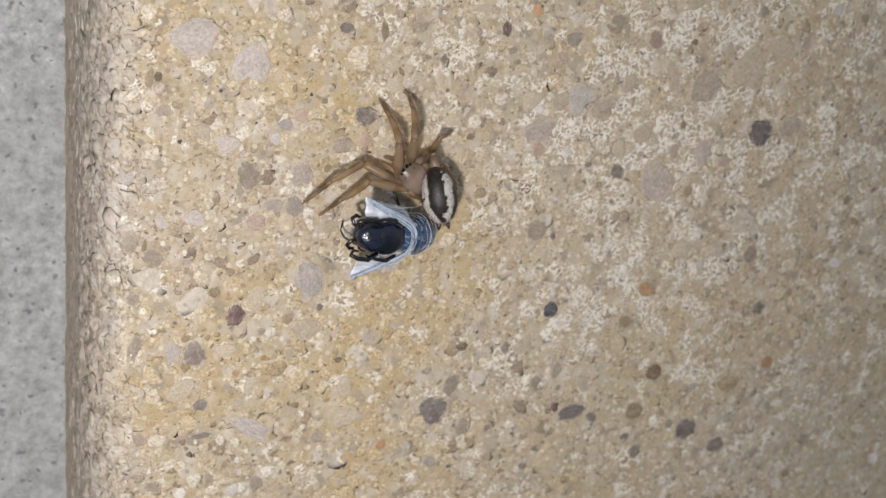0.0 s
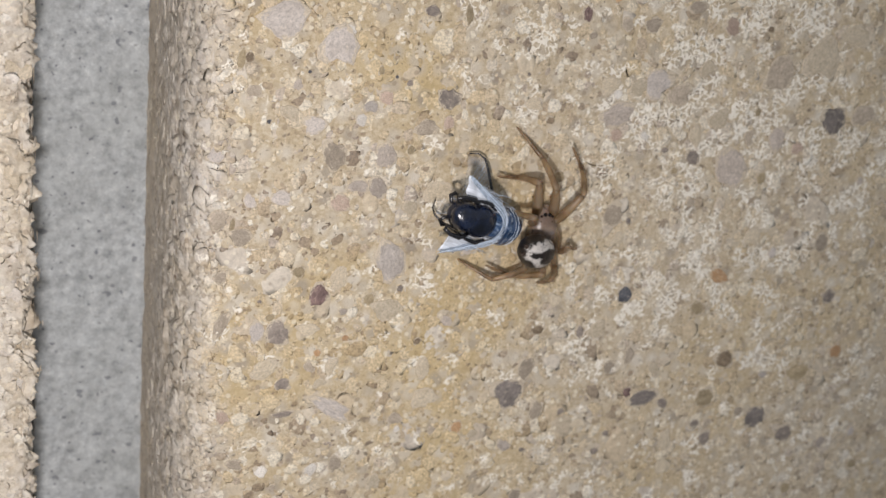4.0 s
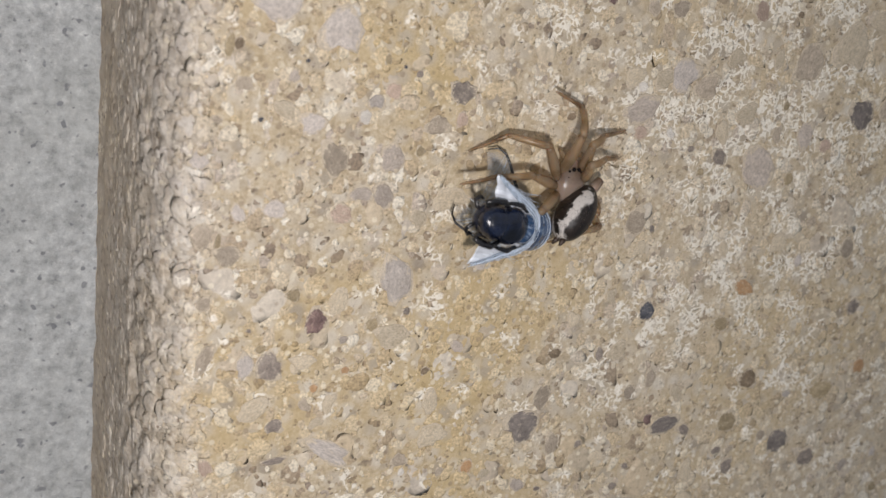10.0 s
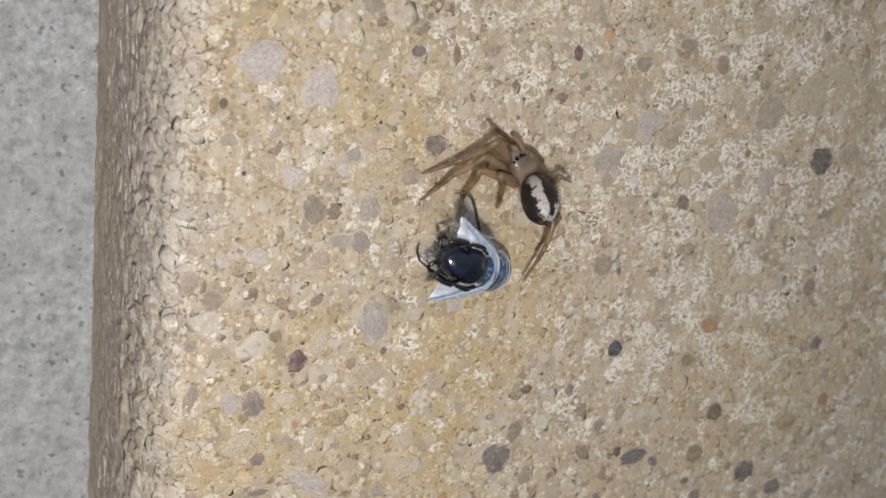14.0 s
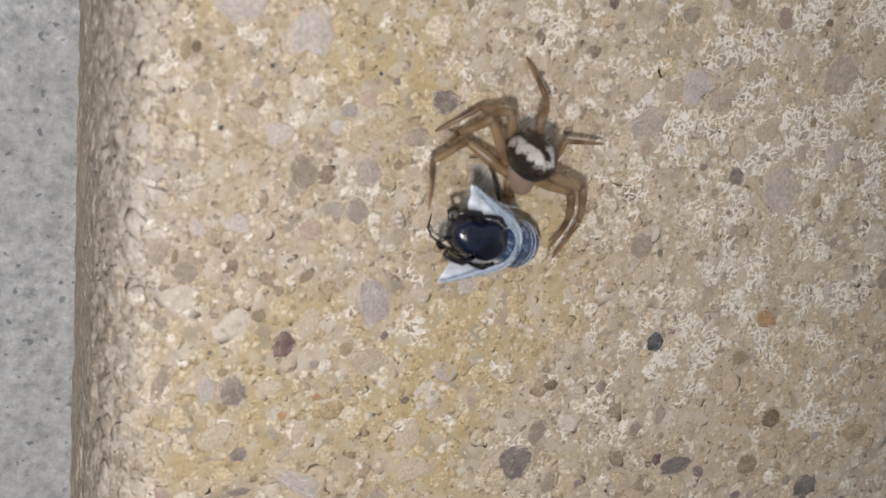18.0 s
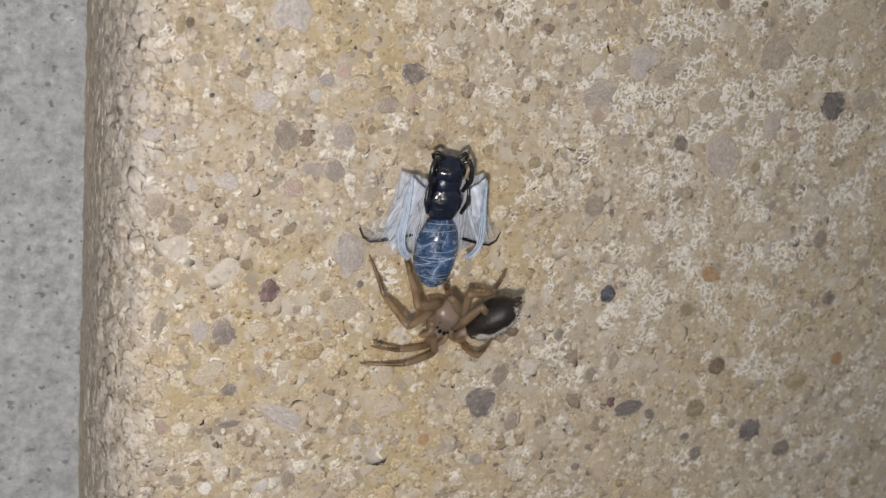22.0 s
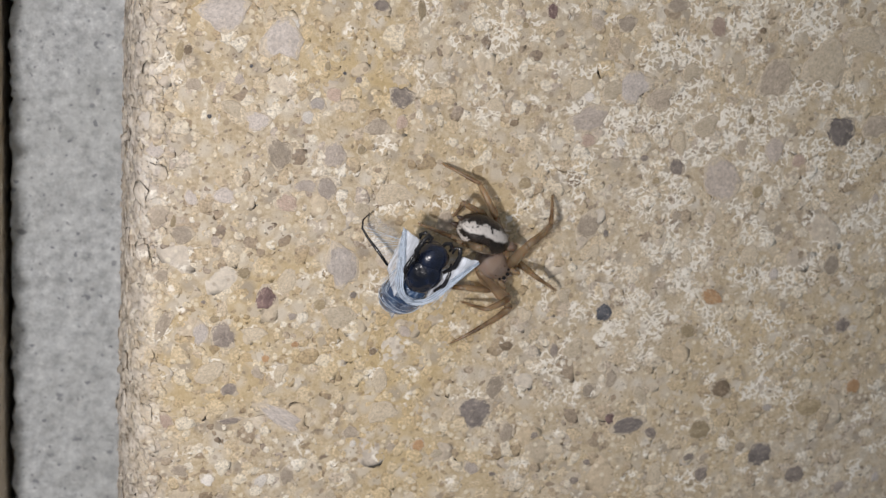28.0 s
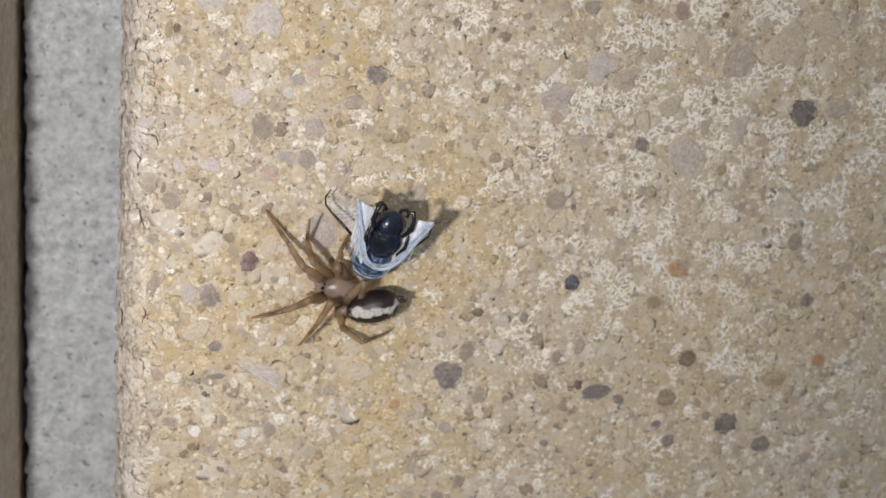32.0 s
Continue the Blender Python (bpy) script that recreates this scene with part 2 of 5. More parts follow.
def cuticle(name, pale, dark, bands, see=0.36, tint=(0.93, 0.78, 0.59)):
    """The spider's thin horn, pale and a little see-through, darker towards the joints."""
    n = Nodes(name)
    along = n.add("ShaderNodeSeparateXYZ", Vector=n.coords()).outputs["X"]
    smudge = n.noise(1900.0, 6.0, 0.75)
    wave = n.maths("ADD", n.maths("SINE", n.maths("MULTIPLY", along, bands)), n.maths("MULTIPLY", n.maths("SUBTRACT", smudge, 0.5), 2.0))
    colour = n.mix(n.ramp(wave, (0.2, 0.0), (0.95, 0.9)), pale, dark)
    n.bump(n.noise(6000.0, 3.0), 0.25, 0.00004)
    n.done(colour, 0.30, Specular_IOR_Level=0.5, Subsurface_Weight=0.3, Subsurface_Radius=(0.0007, 0.0004, 0.0002), Subsurface_Scale=1.0)
    clear = n.add("ShaderNodeBsdfTransparent", Color=(*tint, 1))
    both = n.add("ShaderNodeMixShader", Fac=see)
    n.feed(both.inputs[1], n.bsdf.outputs["BSDF"])
    n.feed(both.inputs[2], clear.outputs["BSDF"])
    n.feed(n.tree.nodes["Material Output"].inputs["Surface"], both.outputs["Shader"])
    return n.mat


def abdomen_material():
    """Dark brown with two wavy white bands that meet over the spinnerets."""
    n = Nodes("abdomen skin")
    at = n.coords()
    xyz = n.add("ShaderNodeSeparateXYZ", Vector=at)
    wob = n.maths("MULTIPLY", n.maths("SUBTRACT", n.noise(1500.0, 4.0, 0.7), 0.5), 0.0017)
    side = n.maths("ABSOLUTE", n.maths("ADD", xyz.outputs["Y"], n.maths("MULTIPLY", wob, 0.7)))
    rear = n.maths("MAXIMUM", n.maths("SUBTRACT", n.maths("MULTIPLY", xyz.outputs["X"], -1.0), 0.0026), 0.0)
    off = n.maths("ABSOLUTE", n.maths("SUBTRACT", side, n.maths("SUBTRACT", 0.00085, n.maths("MULTIPLY", rear, 0.42))))
    band = n.ramp(n.maths("MULTIPLY", n.maths("ADD", off, n.maths("MULTIPLY", wob, 0.4)), 1000.0), (0.18, 1.0), (0.29, 0.0))
    above = n.ramp(n.maths("MULTIPLY", n.maths("ADD", xyz.outputs["Z"], wob), 1000.0), (0.25, 0.0), (0.55, 1.0))
    band = n.maths("MULTIPLY", band, above)
    flecks = n.ramp(n.voronoi(2300.0).outputs["Distance"], (0.14, 0.9), (0.24, 0.0))
    some = n.ramp(n.noise(900.0, 2.0), (0.54, 0.0), (0.62, 1.0))
    band = n.maths("MAXIMUM", band, n.maths("MULTIPLY", n.maths("MULTIPLY", flecks, some), 0.7))
    brown = n.ramp(n.noise(1800.0, 4.0, 0.65), (0.35, (0.006, 0.005, 0.004)), (0.7, (0.032, 0.021, 0.015)))
    colour = n.mix(band, brown, (0.60, 0.56, 0.51))
    n.bump(n.noise(5200.0, 4.0, 0.7), 0.4, 0.00007)
    return n.done(colour, 0.42)


def shell_material(name, dark, light, rough):
    n = Nodes(name)
    colour = n.mix(n.ramp(n.noise(900.0, 4.0, 0.6), (0.4, 0.0), (0.75, 1.0)), dark, light)
    n.bump(n.noise(850.0, 3.0, 0.45), 0.8, 0.0003)
    return n.done(colour, n.ramp(n.noise(1400.0), (0.3, rough * 0.7), (0.7, rough * 1.6)), Specular_IOR_Level=0.6)


def bound_material():
    """A steel-blue belly with silk wound round it in fine pale stripes."""
    n = Nodes("steel blue belly under silk")
    blue = n.mix(n.ramp(n.noise(900.0, 5.0, 0.65), (0.35, 0.0), (0.7, 1.0)), (0.009, 0.022, 0.058), (0.065, 0.135, 0.27))
    bent = n.mix(0.0022, n.coords(), n.add("ShaderNodeTexNoise", Scale=420.0, Detail=2.0, Vector=n.coords()).outputs["Color"], "ADD")
    colour, total = blue, None
    for scale, turn, low, high in (((4200.0, 500.0, 500.0), 0.35, 0.52, 0.74), ((900.0, 3600.0, 1500.0), 0.9, 0.55, 0.74), ((1100.0, 1300.0, 1300.0), 0.0, 0.55, 0.68)):
        stretch = n.add("ShaderNodeMapping", Vector=bent)
        stretch.inputs["Scale"].default_value = scale
        stretch.inputs["Rotation"].default_value = (0, 0, turn)
        wound = n.ramp(n.noise(1.0, 5.0, 0.7, stretch.outputs["Vector"]), (low, 0.0), (high, 0.75))
        colour = n.mix(wound, colour, (0.43, 0.53, 0.66))
        total = wound if total is None else n.maths("MAXIMUM", total, wound)
    n.bump(total, 0.4, 0.00006)
    return n.done(colour, 0.22)


def silk_material(name, colour, cover, streaks, gaps=0.55):
    """Thin silk: threads side by side with gaps that let the ground show through."""
    n = Nodes(name)
    stretch = n.add("ShaderNodeMapping", Vector=n.coords())
    stretch.inputs["Scale"].default_value = streaks
    threads = n.noise(1.0, 4.0, 0.6, stretch.outputs["Vector"])
    alpha = n.ramp(threads, (0.34, cover * gaps), (0.62, min(1.0, cover * 1.3)))
    n.bump(threads, 0.5, 0.00008)
    return n.done(n.mix(n.ramp(threads, (0.4, 0.0), (0.65, 1.0)), tuple(0.8 * c for c in colour), colour), 0.38, Alpha=alpha)


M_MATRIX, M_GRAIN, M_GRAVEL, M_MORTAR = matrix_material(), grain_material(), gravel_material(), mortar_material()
PEBBLES = {
    "lilac": pebble_material("lilac grey quartz", (0.46, 0.40, 0.345), (0.60, 0.535, 0.475)),
    "mauve": pebble_material("mauve quartz", (0.40, 0.335, 0.275), (0.53, 0.455, 0.385)),
    "taupe": pebble_material("taupe flint", (0.33, 0.27, 0.20), (0.47, 0.39, 0.30)),
    "dusk": pebble_material("dusky flint", (0.19, 0.155, 0.13), (0.34, 0.285, 0.235)),
    "slate": pebble_material("slate grey stone", (0.14, 0.118, 0.102), (0.28, 0.24, 0.21)),
    "coal": pebble_material("blue black stone", (0.05, 0.052, 0.06), (0.15, 0.15, 0.16)),
    "umber": pebble_material("umber stone", (0.18, 0.13, 0.08), (0.34, 0.255, 0.165)),
    "olive": pebble_material("olive stone", (0.29, 0.225, 0.13), (0.45, 0.355, 0.22)),
    "rust": pebble_material("dark red stone", (0.10, 0.06, 0.055), (0.29, 0.19, 0.165)),
    "pink": pebble_material("pinkish stone", (0.43, 0.315, 0.24), (0.56, 0.43, 0.34)),
    "orange": pebble_material("orange stone", (0.46, 0.26, 0.12), (0.60, 0.39, 0.22)),
    "beige": pebble_material("beige stone", (0.50, 0.41, 0.285), (0.61, 0.52, 0.385)),
    "pale": pebble_material("pale quartz", (0.64, 0.58, 0.50), (0.78, 0.73, 0.65)),
}
M_LEG = cuticle("leg horn", (0.345, 0.26, 0.17), (0.20, 0.142, 0.085), 2600.0, 0.44)
M_HEAD = cuticle("head horn", (0.335, 0.25, 0.195), (0.20, 0.145, 0.11), 2300.0, 0.24)
M_FOOT = cuticle("foot horn", (0.30, 0.215, 0.135), (0.13, 0.085, 0.05), 2100.0)
M_FUZZ = shell_material("brown bristle", (0.06, 0.042, 0.028), (0.16, 0.11, 0.07), 0.5)
M_ABDOMEN = abdomen_material()
M_EYE = Nodes("black eye").done((0.006, 0.005, 0.005), 0.08)
M_DARK = shell_material("dark horn", (0.03, 0.018, 0.012), (0.09, 0.055, 0.035), 0.4)
M_SHELL = shell_material("blue black shell", (0.003, 0.004, 0.008), (0.014, 0.022, 0.05), 0.2)
M_BELLY = bound_material()
M_INSECT_LEG = shell_material("black leg shell", (0.005, 0.005, 0.006), (0.02, 0.018, 0.02), 0.25)
M_SILK = silk_material("white silk sheet", (0.76, 0.80, 0.86), 0.58, (420.0, 6200.0, 2600.0), 0.45)
M_FILM = silk_material("thin silk film", (0.74, 0.76, 0.78), 0.11, (1200.0, 3600.0, 1200.0))
M_VEIL = silk_material("sheer silk veil", (0.74, 0.77, 0.82), 0.5, (450.0, 4200.0, 1800.0), 0.5)
M_TIP = silk_material("dense white silk", (0.80, 0.84, 0.90), 0.9, (500.0, 3000.0, 1600.0), 0.72)
M_BAND = silk_material("folded silk band", (0.55, 0.64, 0.75), 0.62, (1500.0, 1500.0, 3800.0), 0.5)
M_STRAND = Nodes("silk strand").done((0.62, 0.70, 0.80), 0.3)


# ---- mesh helpers ----
def mesh_object(name, verts, faces, material, parent=None, label="", smooth=True):
    me = bpy.data.meshes.new(name)
    me.from_pydata([tuple(v) for v in verts], [], faces)
    me.materials.append(material)
    if smooth:
        me.polygons.foreach_set("use_smooth", [True] * len(me.polygons))
    ob = new(name, me)
    ob.parent = parent
    if label:
        tagged(ob, label)
    return ob


def part(name, bm, material, parent, label=""):
    """Links a bmesh as one mesh object under a thing or a part."""
    me = bpy.data.meshes.new(name)
    bm.normal_update()
    bm.to_mesh(me)
    bm.free()
    me.materials.append(material)
    me.polygons.foreach_set("use_smooth", [True] * len(me.polygons))
    ob = new(name, me)
    ob.parent = parent
    if label:
        tagged(ob, label)
    return ob


def lump(size, centre=(0, 0, 0), rings=14, segments=20, shape=None, rough=0.0, seed=0.0):
    """An egg of that length, width and height in millimetres; shape(u, v) gives a factor for the width along it."""
    bm = bmesh.new()
    bmesh.ops.create_uvsphere(bm, u_segments=segments, v_segments=rings, radius=0.5)
    for v in bm.verts:
        x, y, z = v.co.z, v.co.y, v.co.x
        f = shape(x * 2) if shape else 1.0
        p = Vector((x * size[0], y * size[1] * f, z * size[2] * f))
        if rough:
            p *= 1 + rough * noise.noise(p * 0.9 + Vector((seed, seed, seed)))
        v.co = (p + Vector(centre)) * MM
    bmesh.ops.reverse_faces(bm, faces=bm.faces)
    return bm


def tube(points, radii, segments=8, bm=None):
    """A round bar through points, in millimetres, with a radius at each."""
    bm = bm or bmesh.new()
    points = [Vector(p) for p in points]
    rings, side = [], None
    for i, p in enumerate(points):
        way = (points[min(i + 1, len(points) - 1)] - points[max(i - 1, 0)]).normalized()
        side = side or (Vector((0, 0, 1)) if abs(way.z) < 0.9 else Vector((0, 1, 0)))
        across = way.cross(side).normalized()
        up = across.cross(way)
        side = up
        rings.append([bm.verts.new((p + radii[i] * (across * math.cos(a) + up * math.sin(a))) * MM)
                      for a in (2 * math.pi * k / segments for k in range(segments))])
    for a, b in zip(rings, rings[1:]):
        for k in range(segments):
            bm.faces.new((a[k], a[(k + 1) % segments], b[(k + 1) % segments], b[k]))
    bm.faces.new(rings[0][::-1])
    bm.faces.new(rings[-1])
    return bm


def bow(a, b, lift, count=7):
    """Points from a to b along an arch that is lifted in the middle."""
    a, b, lift = Vector(a), Vector(b), Vector(lift)
    return [a.lerp(b, k / (count - 1)) + lift * math.sin(math.pi * k / (count - 1)) for k in range(count)]


# ---- the wall ----
BRICK_L, BRICK_H, JOINT, DEEP, LOW = 215.0, 65.0, 10.3, 16.0, -34.0
RIGHT_EDGE, LEFT_EDGE = 2.4, -7.2


def face_relief(x, y):
    """Unevenness of a brick's face, millimetres outwards."""
    p = Vector((x, y, 3.0))
    return 0.10 * noise.noise(p * 0.22) + 0.05 * noise.noise(p * 0.9) + 0.035 * noise.noise(p * 2.6)


ROUND = {RIGHT_EDGE: (2.3, 5.5), LEFT_EDGE: (0.7, 1.2)}     # the worn arrises, across and in depth


def lean(x, depth):
    """How far a brick's flank leans into the joint at a depth below the face."""
    return (0.5 / DEEP) * max(depth, -22.0) if x == RIGHT_EDGE else 0.0


def tilt(a, across, deep):
    """The outward direction at a turn round an arris."""
    n = Vector((math.cos(a) * deep, math.sin(a) * across)).normalized()
    return n.x, n.y


def wear(edge, x, y, z, nz):
    """Unevenness of a brick near an arris, millimetres outwards; nz: how far the surface faces forwards."""
    p = Vector((x, y, z))
    across, deep = ROUND.get(edge, (0.7, 0.9))
    near = max(0.0, 1 - max(0.0, abs(x - edge) - across) / 1.2) * max(0.0, 1 - max(0.0, -z - deep) / 1.8)
    side = 0.12 * noise.noise(p * 0.7) + 0.06 * noise.noise(p * 2.1)
    knobs = (1.2 if edge == LEFT_EDGE else 0.48) * (0.85 * noise.noise(p * 0.95) + 0.5 * noise.noise(p * 2.2) + 0.3 * noise.noise(p * 5.0)) - 0.1
    return nz * face_relief(x, y) + (1 - nz) * side + near * knobs


def surface(x, y):
    """Height of a brick's face, which falls away over the worn arris."""
    edge = RIGHT_EDGE if x > RIGHT_EDGE - 1 else LEFT_EDGE
    across, deep = ROUND[edge]
    u = min(1.0, max(0.0, 1 - abs(x - edge) / across))
    z = deep * (math.sqrt(1 - u * u) - 1)
    return z + wear(edge, x, y, z, 1 - 0.7 * u)


def mortar_bed():
    xs = np.concatenate([[-900], np.arange(-9.0, -7.6, 0.3), np.arange(-7.6, -5.8, 0.1), np.arange(-5.8, 5.01, 0.3), [900]])
    ys = np.concatenate([[-1000], np.arange(-31.0, 28.01, 0.3), [1000]])
    verts, faces = [], []
    for y in ys:
        for x in xs:
            near = abs(x) < 20 and abs(y) < 40
            h = 0.16 * noise.noise(Vector((x * 0.5, y * 0.5, 0))) + 0.09 * noise.noise(Vector((x * 1.9, y * 1.9, 5))) if near else 0.0
            # groove added beside the left brick, a dark strip in place of its shadow
            gap = LEFT_EDGE + 0.55 + 0.45 * noise.noise(Vector((0, y * 0.6, 9))) + 0.25 * noise.noise(Vector((0, y * 2.2, 4)))
            if near and -8.8 < x:
                h -= 9.0 * min(1.0, max(0.0, (gap - x) / 0.3))
            verts.append((x * MM, y * MM, (h - DEEP) * MM))
    w = len(xs)
    for j in range(len(ys) - 1):
        for i in range(w - 1):
            faces.append((j * w + i, j * w + i + 1, (j + 1) * w + i + 1, (j + 1) * w + i))
    n = len(verts)
    x0, x1, y0, y1 = -0.9, 0.9, -1.0, 1.0
    verts += [(x0, y0, -0.11), (x1, y0, -0.11), (x1, y1, -0.11), (x0, y1, -0.11)]
    faces.append((n, n + 3, n + 2, n + 1))
    last = (len(ys) - 1) * w
    faces += [(*range(0, w), n + 1, n)]
    faces += [(*range(last + w - 1, last - 1, -1), n + 3, n + 2)]
    faces += [(*[j * w for j in range(len(ys) - 1, -1, -1)], n, n + 3)]
    faces += [(*[j * w + w - 1 for j in range(len(ys))], n + 2, n + 1)]
    wall = mesh_object("wall_north", verts, faces, M_MORTAR)
    wall.matrix_basis = WALL
    return tagged(wall, "buff brick wall with deeply raked grey mortar joints", "wall", kind="structure")


WALL_OB = mortar_bed()


def brick_shell(x0, x1, fine0, fine1, step):
    """One brick as a folded sheet: back, side, worn arris, face, arris, side; fine where it is seen close."""
    depth = 102.0
    (rx0, rz0), (rx1, rz1) = ROUND.get(x0, (0.7, 0.9)), ROUND.get(x1, (0.7, 0.9))
    side = lambda x, deep, out: [(x, -d, out, 0.0, x) for d in np.arange(19.0, deep, -step)]
    turns = np.linspace(0, math.pi / 2, 36)
    path = [(x0, -depth, -1.0, 0.0, x0), (x0, -40.0, -1.0, 0.0, x0)]
    path += side(x0, rz0, -1.0) if fine0 <= x0 + 1 else []
    path += [(x0 + rx0 - rx0 * math.cos(a), -rz0 + rz0 * math.sin(a), -tilt(a, rx0, rz0)[0], tilt(a, rx0, rz0)[1], x0) for a in turns]
    middle = (x0 + x1) / 2
    path += [(x, 0.0, 0.0, 1.0, x0 if x < middle else x1) for x in np.arange(max(fine0, x0 + rx0 + step), min(fine1, x1 - rx1), step)]
    path += [(x1 - rx1 + rx1 * math.cos(a), -rz1 + rz1 * math.sin(a), *tilt(a, rx1, rz1), x1) for a in turns[::-1]]
    path += side(x1, rz1, 1.0)[::-1] if fine1 >= x1 - 1 else []
    path += [(x1, -40.0, 1.0, 0.0, x1), (x1, -depth, 1.0, 0.0, x1)]
    ys = np.concatenate([[LOW], np.arange(-31.0, 28.01, step), [LOW + BRICK_H]])
    verts, faces, w = [], [], len(path)
    for y in ys:
        inner = -32 < y < 29
        for x, z, nx, nz, edge in path:
            shift = lean(edge, z) if abs(x - edge) < 3 and z > -25 else 0.0
            d = wear(edge, x, y, z, nz) if inner and z > -20 else 0.0
            verts.append(((x + shift + nx * d) * MM, y * MM, (z + nz * d) * MM))
    for j in range(len(ys) - 1):
        for i in range(w - 1):
            faces.append((j * w + i, j * w + i + 1, (j + 1) * w + i + 1, (j + 1) * w + i))
        faces.append((j * w + w - 1, j * w, (j + 1) * w, (j + 1) * w + w - 1))
    faces.append(tuple(range(w - 1, -1, -1)))
    last = (len(ys) - 1) * w
    faces.append(tuple(range(last, last + w)))
    return mesh_object("brick", verts, faces, M_MATRIX, WALL_OB, "buff concrete brick with exposed sand and pebbles")


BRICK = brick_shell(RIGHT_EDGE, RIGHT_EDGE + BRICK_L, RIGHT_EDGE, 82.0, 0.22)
LEFT_BRICK = brick_shell(LEFT_EDGE - BRICK_L, LEFT_EDGE, LEFT_EDGE - 16.0, LEFT_EDGE, 0.22)

# the rest of the wall, plain and out of sight
plain = bmesh.new()
bmesh.ops.create_cube(plain, size=1.0)
for v in plain.verts:
    v.co = Vector((v.co.x * BRICK_L, v.co.y * BRICK_H, v.co.z * 102.0 - 51.0)) * MM
bmesh.ops.bevel(plain, geom=plain.edges[:], offset=0.0015, segments=2, affect="EDGES")
first = part("brick", plain, M_MATRIX, WALL_OB)
pitch, course = BRICK_L + JOINT, BRICK_H + JOINT
used = False
for row in range(-12, 12):
    for col in range(-3, 3):
        x = RIGHT_EDGE + BRICK_L / 2 + (col + (0.5 if row % 2 else 0.0)) * pitch
        y = LOW + BRICK_H / 2 + row * course
        if row == 0 and col in (-1, 0) or abs(x) > 780:
            continue
        ob = first if not used else new("brick", first.data)
        used = True
        ob.parent = WALL_OB
        ob.location = (x * MM, y * MM, 0)


# ---- sand and pebbles in the bricks ----
def dome(sides, rings):
    """A flat pebble's unit shape: the rings' radius and height, from the rim that is sunk to the top."""
    return [(r, h, [2 * math.pi * (k + 0.5 * (i % 2)) / sides for k in range(sides)]) for i, (r, h) in enumerate(rings)]


def grains(name, parent, x0, x1, y0, y1, gap, label, wall_side=None, big=1.0, material=M_GRAIN):
    """Sand set close together in the cement, in one mesh. wall_side: (x, facing) for the flank of a brick."""
    sides = 7
    shape = dome(sides, ((1.0, -0.35), (0.93, 0.25), (0.6, 0.62)))
    cols, rows_ = int((x1 - x0) / gap), int((y1 - y0) / gap)
    gx, gy = np.meshgrid(np.arange(cols), np.arange(rows_))
    gx = (x0 + gap * (gx + 0.5 * (gy % 2)) + nrng.uniform(-0.42, 0.42, gx.shape) * gap).ravel()
    gy = (y0 + gap * gy + nrng.uniform(-0.42, 0.42, gy.shape) * gap).ravel()
    keep = nrng.random(len(gx)) < 0.88
    gx, gy = gx[keep], gy[keep]
    count = len(gx)
    size = np.clip(nrng.lognormal(math.log(0.21), 0.45, count), 0.09, 0.62)
    size *= big
    flat = nrng.uniform(0.02, 0.17, count) / big
    turn = nrng.uniform(0, 2 * math.pi, count)
    long_ = nrng.uniform(1.0, 1.5, count)
    outline = 1 + nrng.uniform(-0.32, 0.32, (count, sides))
    per = sides * 3 + 1
    verts = np.zeros((count, per, 3))
    if wall_side is None:
        lift = np.array([surface(x, y) for x, y in zip(gx, gy)]) - 0.02
    else:
        edge, facing = wall_side
        across, deep = ROUND[edge]
        lift, turn_z, at_x, at_z = (np.zeros(count) for _ in range(4))
        flat = nrng.uniform(0.04, 0.26, count) / big
        for k in range(count):
            a = min(max(gx[k], 0.0) / (0.5 * (across + deep)), math.pi / 2)
            at_x[k] = edge - facing * across * (1 - math.cos(a))
            at_z[k] = deep * (math.sin(a) - 1) + min(gx[k], 0.0)
            lift[k] = wear(edge, at_x[k], gy[k], at_z[k], tilt(a, across, deep)[1]) - 0.02
            at_x[k] += lean(edge, at_z[k])
            turn_z[k] = math.asin(tilt(a, across, deep)[1])
        gx = np.zeros(count)
    for i, (r, h, angles) in enumerate(shape):
        a = np.array(angles)[None, :]
        px, py = r * np.cos(a) * size[:, None] * outline * long_[:, None], r * np.sin(a) * size[:, None] * outline
        c, s = np.cos(turn)[:, None], np.sin(turn)[:, None]
        verts[:, i * sides:(i + 1) * sides, 0] = gx[:, None] + c * px - s * py
        verts[:, i * sides:(i + 1) * sides, 1] = gy[:, None] + s * px + c * py
        verts[:, i * sides:(i + 1) * sides, 2] = lift[:, None] + h * (size * flat)[:, None]
    verts[:, -1] = np.stack([gx, gy, lift + 0.72 * size * flat], 1)
    if wall_side is not None:
        along, out = verts[:, :, 0].copy(), verts[:, :, 2].copy()
        c, k = np.cos(turn_z)[:, None], np.sin(turn_z)[:, None]
        verts[:, :, 0] = at_x[:, None] + facing * (c * out - k * along)
        verts[:, :, 2] = at_z[:, None] + k * out + c * along
    base = []
    for i in range(2):
        for k in range(sides):
            a, b = i * sides + k, i * sides + (k + 1) % sides
            base.append((a, b, b + sides, a + sides))
    top = [(2 * sides + k, 2 * sides + (k + 1) % sides, per - 1) for k in range(sides)]
    offs = np.arange(count) * per
    quads = (np.array(base)[None] + offs[:, None, None]).reshape(-1, 4)
    tris = (np.array(top)[None] + offs[:, None, None]).reshape(-1, 3)
    if wall_side is not None and wall_side[1] > 0:
        quads, tris = quads[:, ::-1], tris[:, ::-1]
    ob = mesh_object(name, verts.reshape(-1, 3) * MM, quads.tolist() + tris.tolist(), material, parent, label)
    return tagged(ob, kind="stuff")


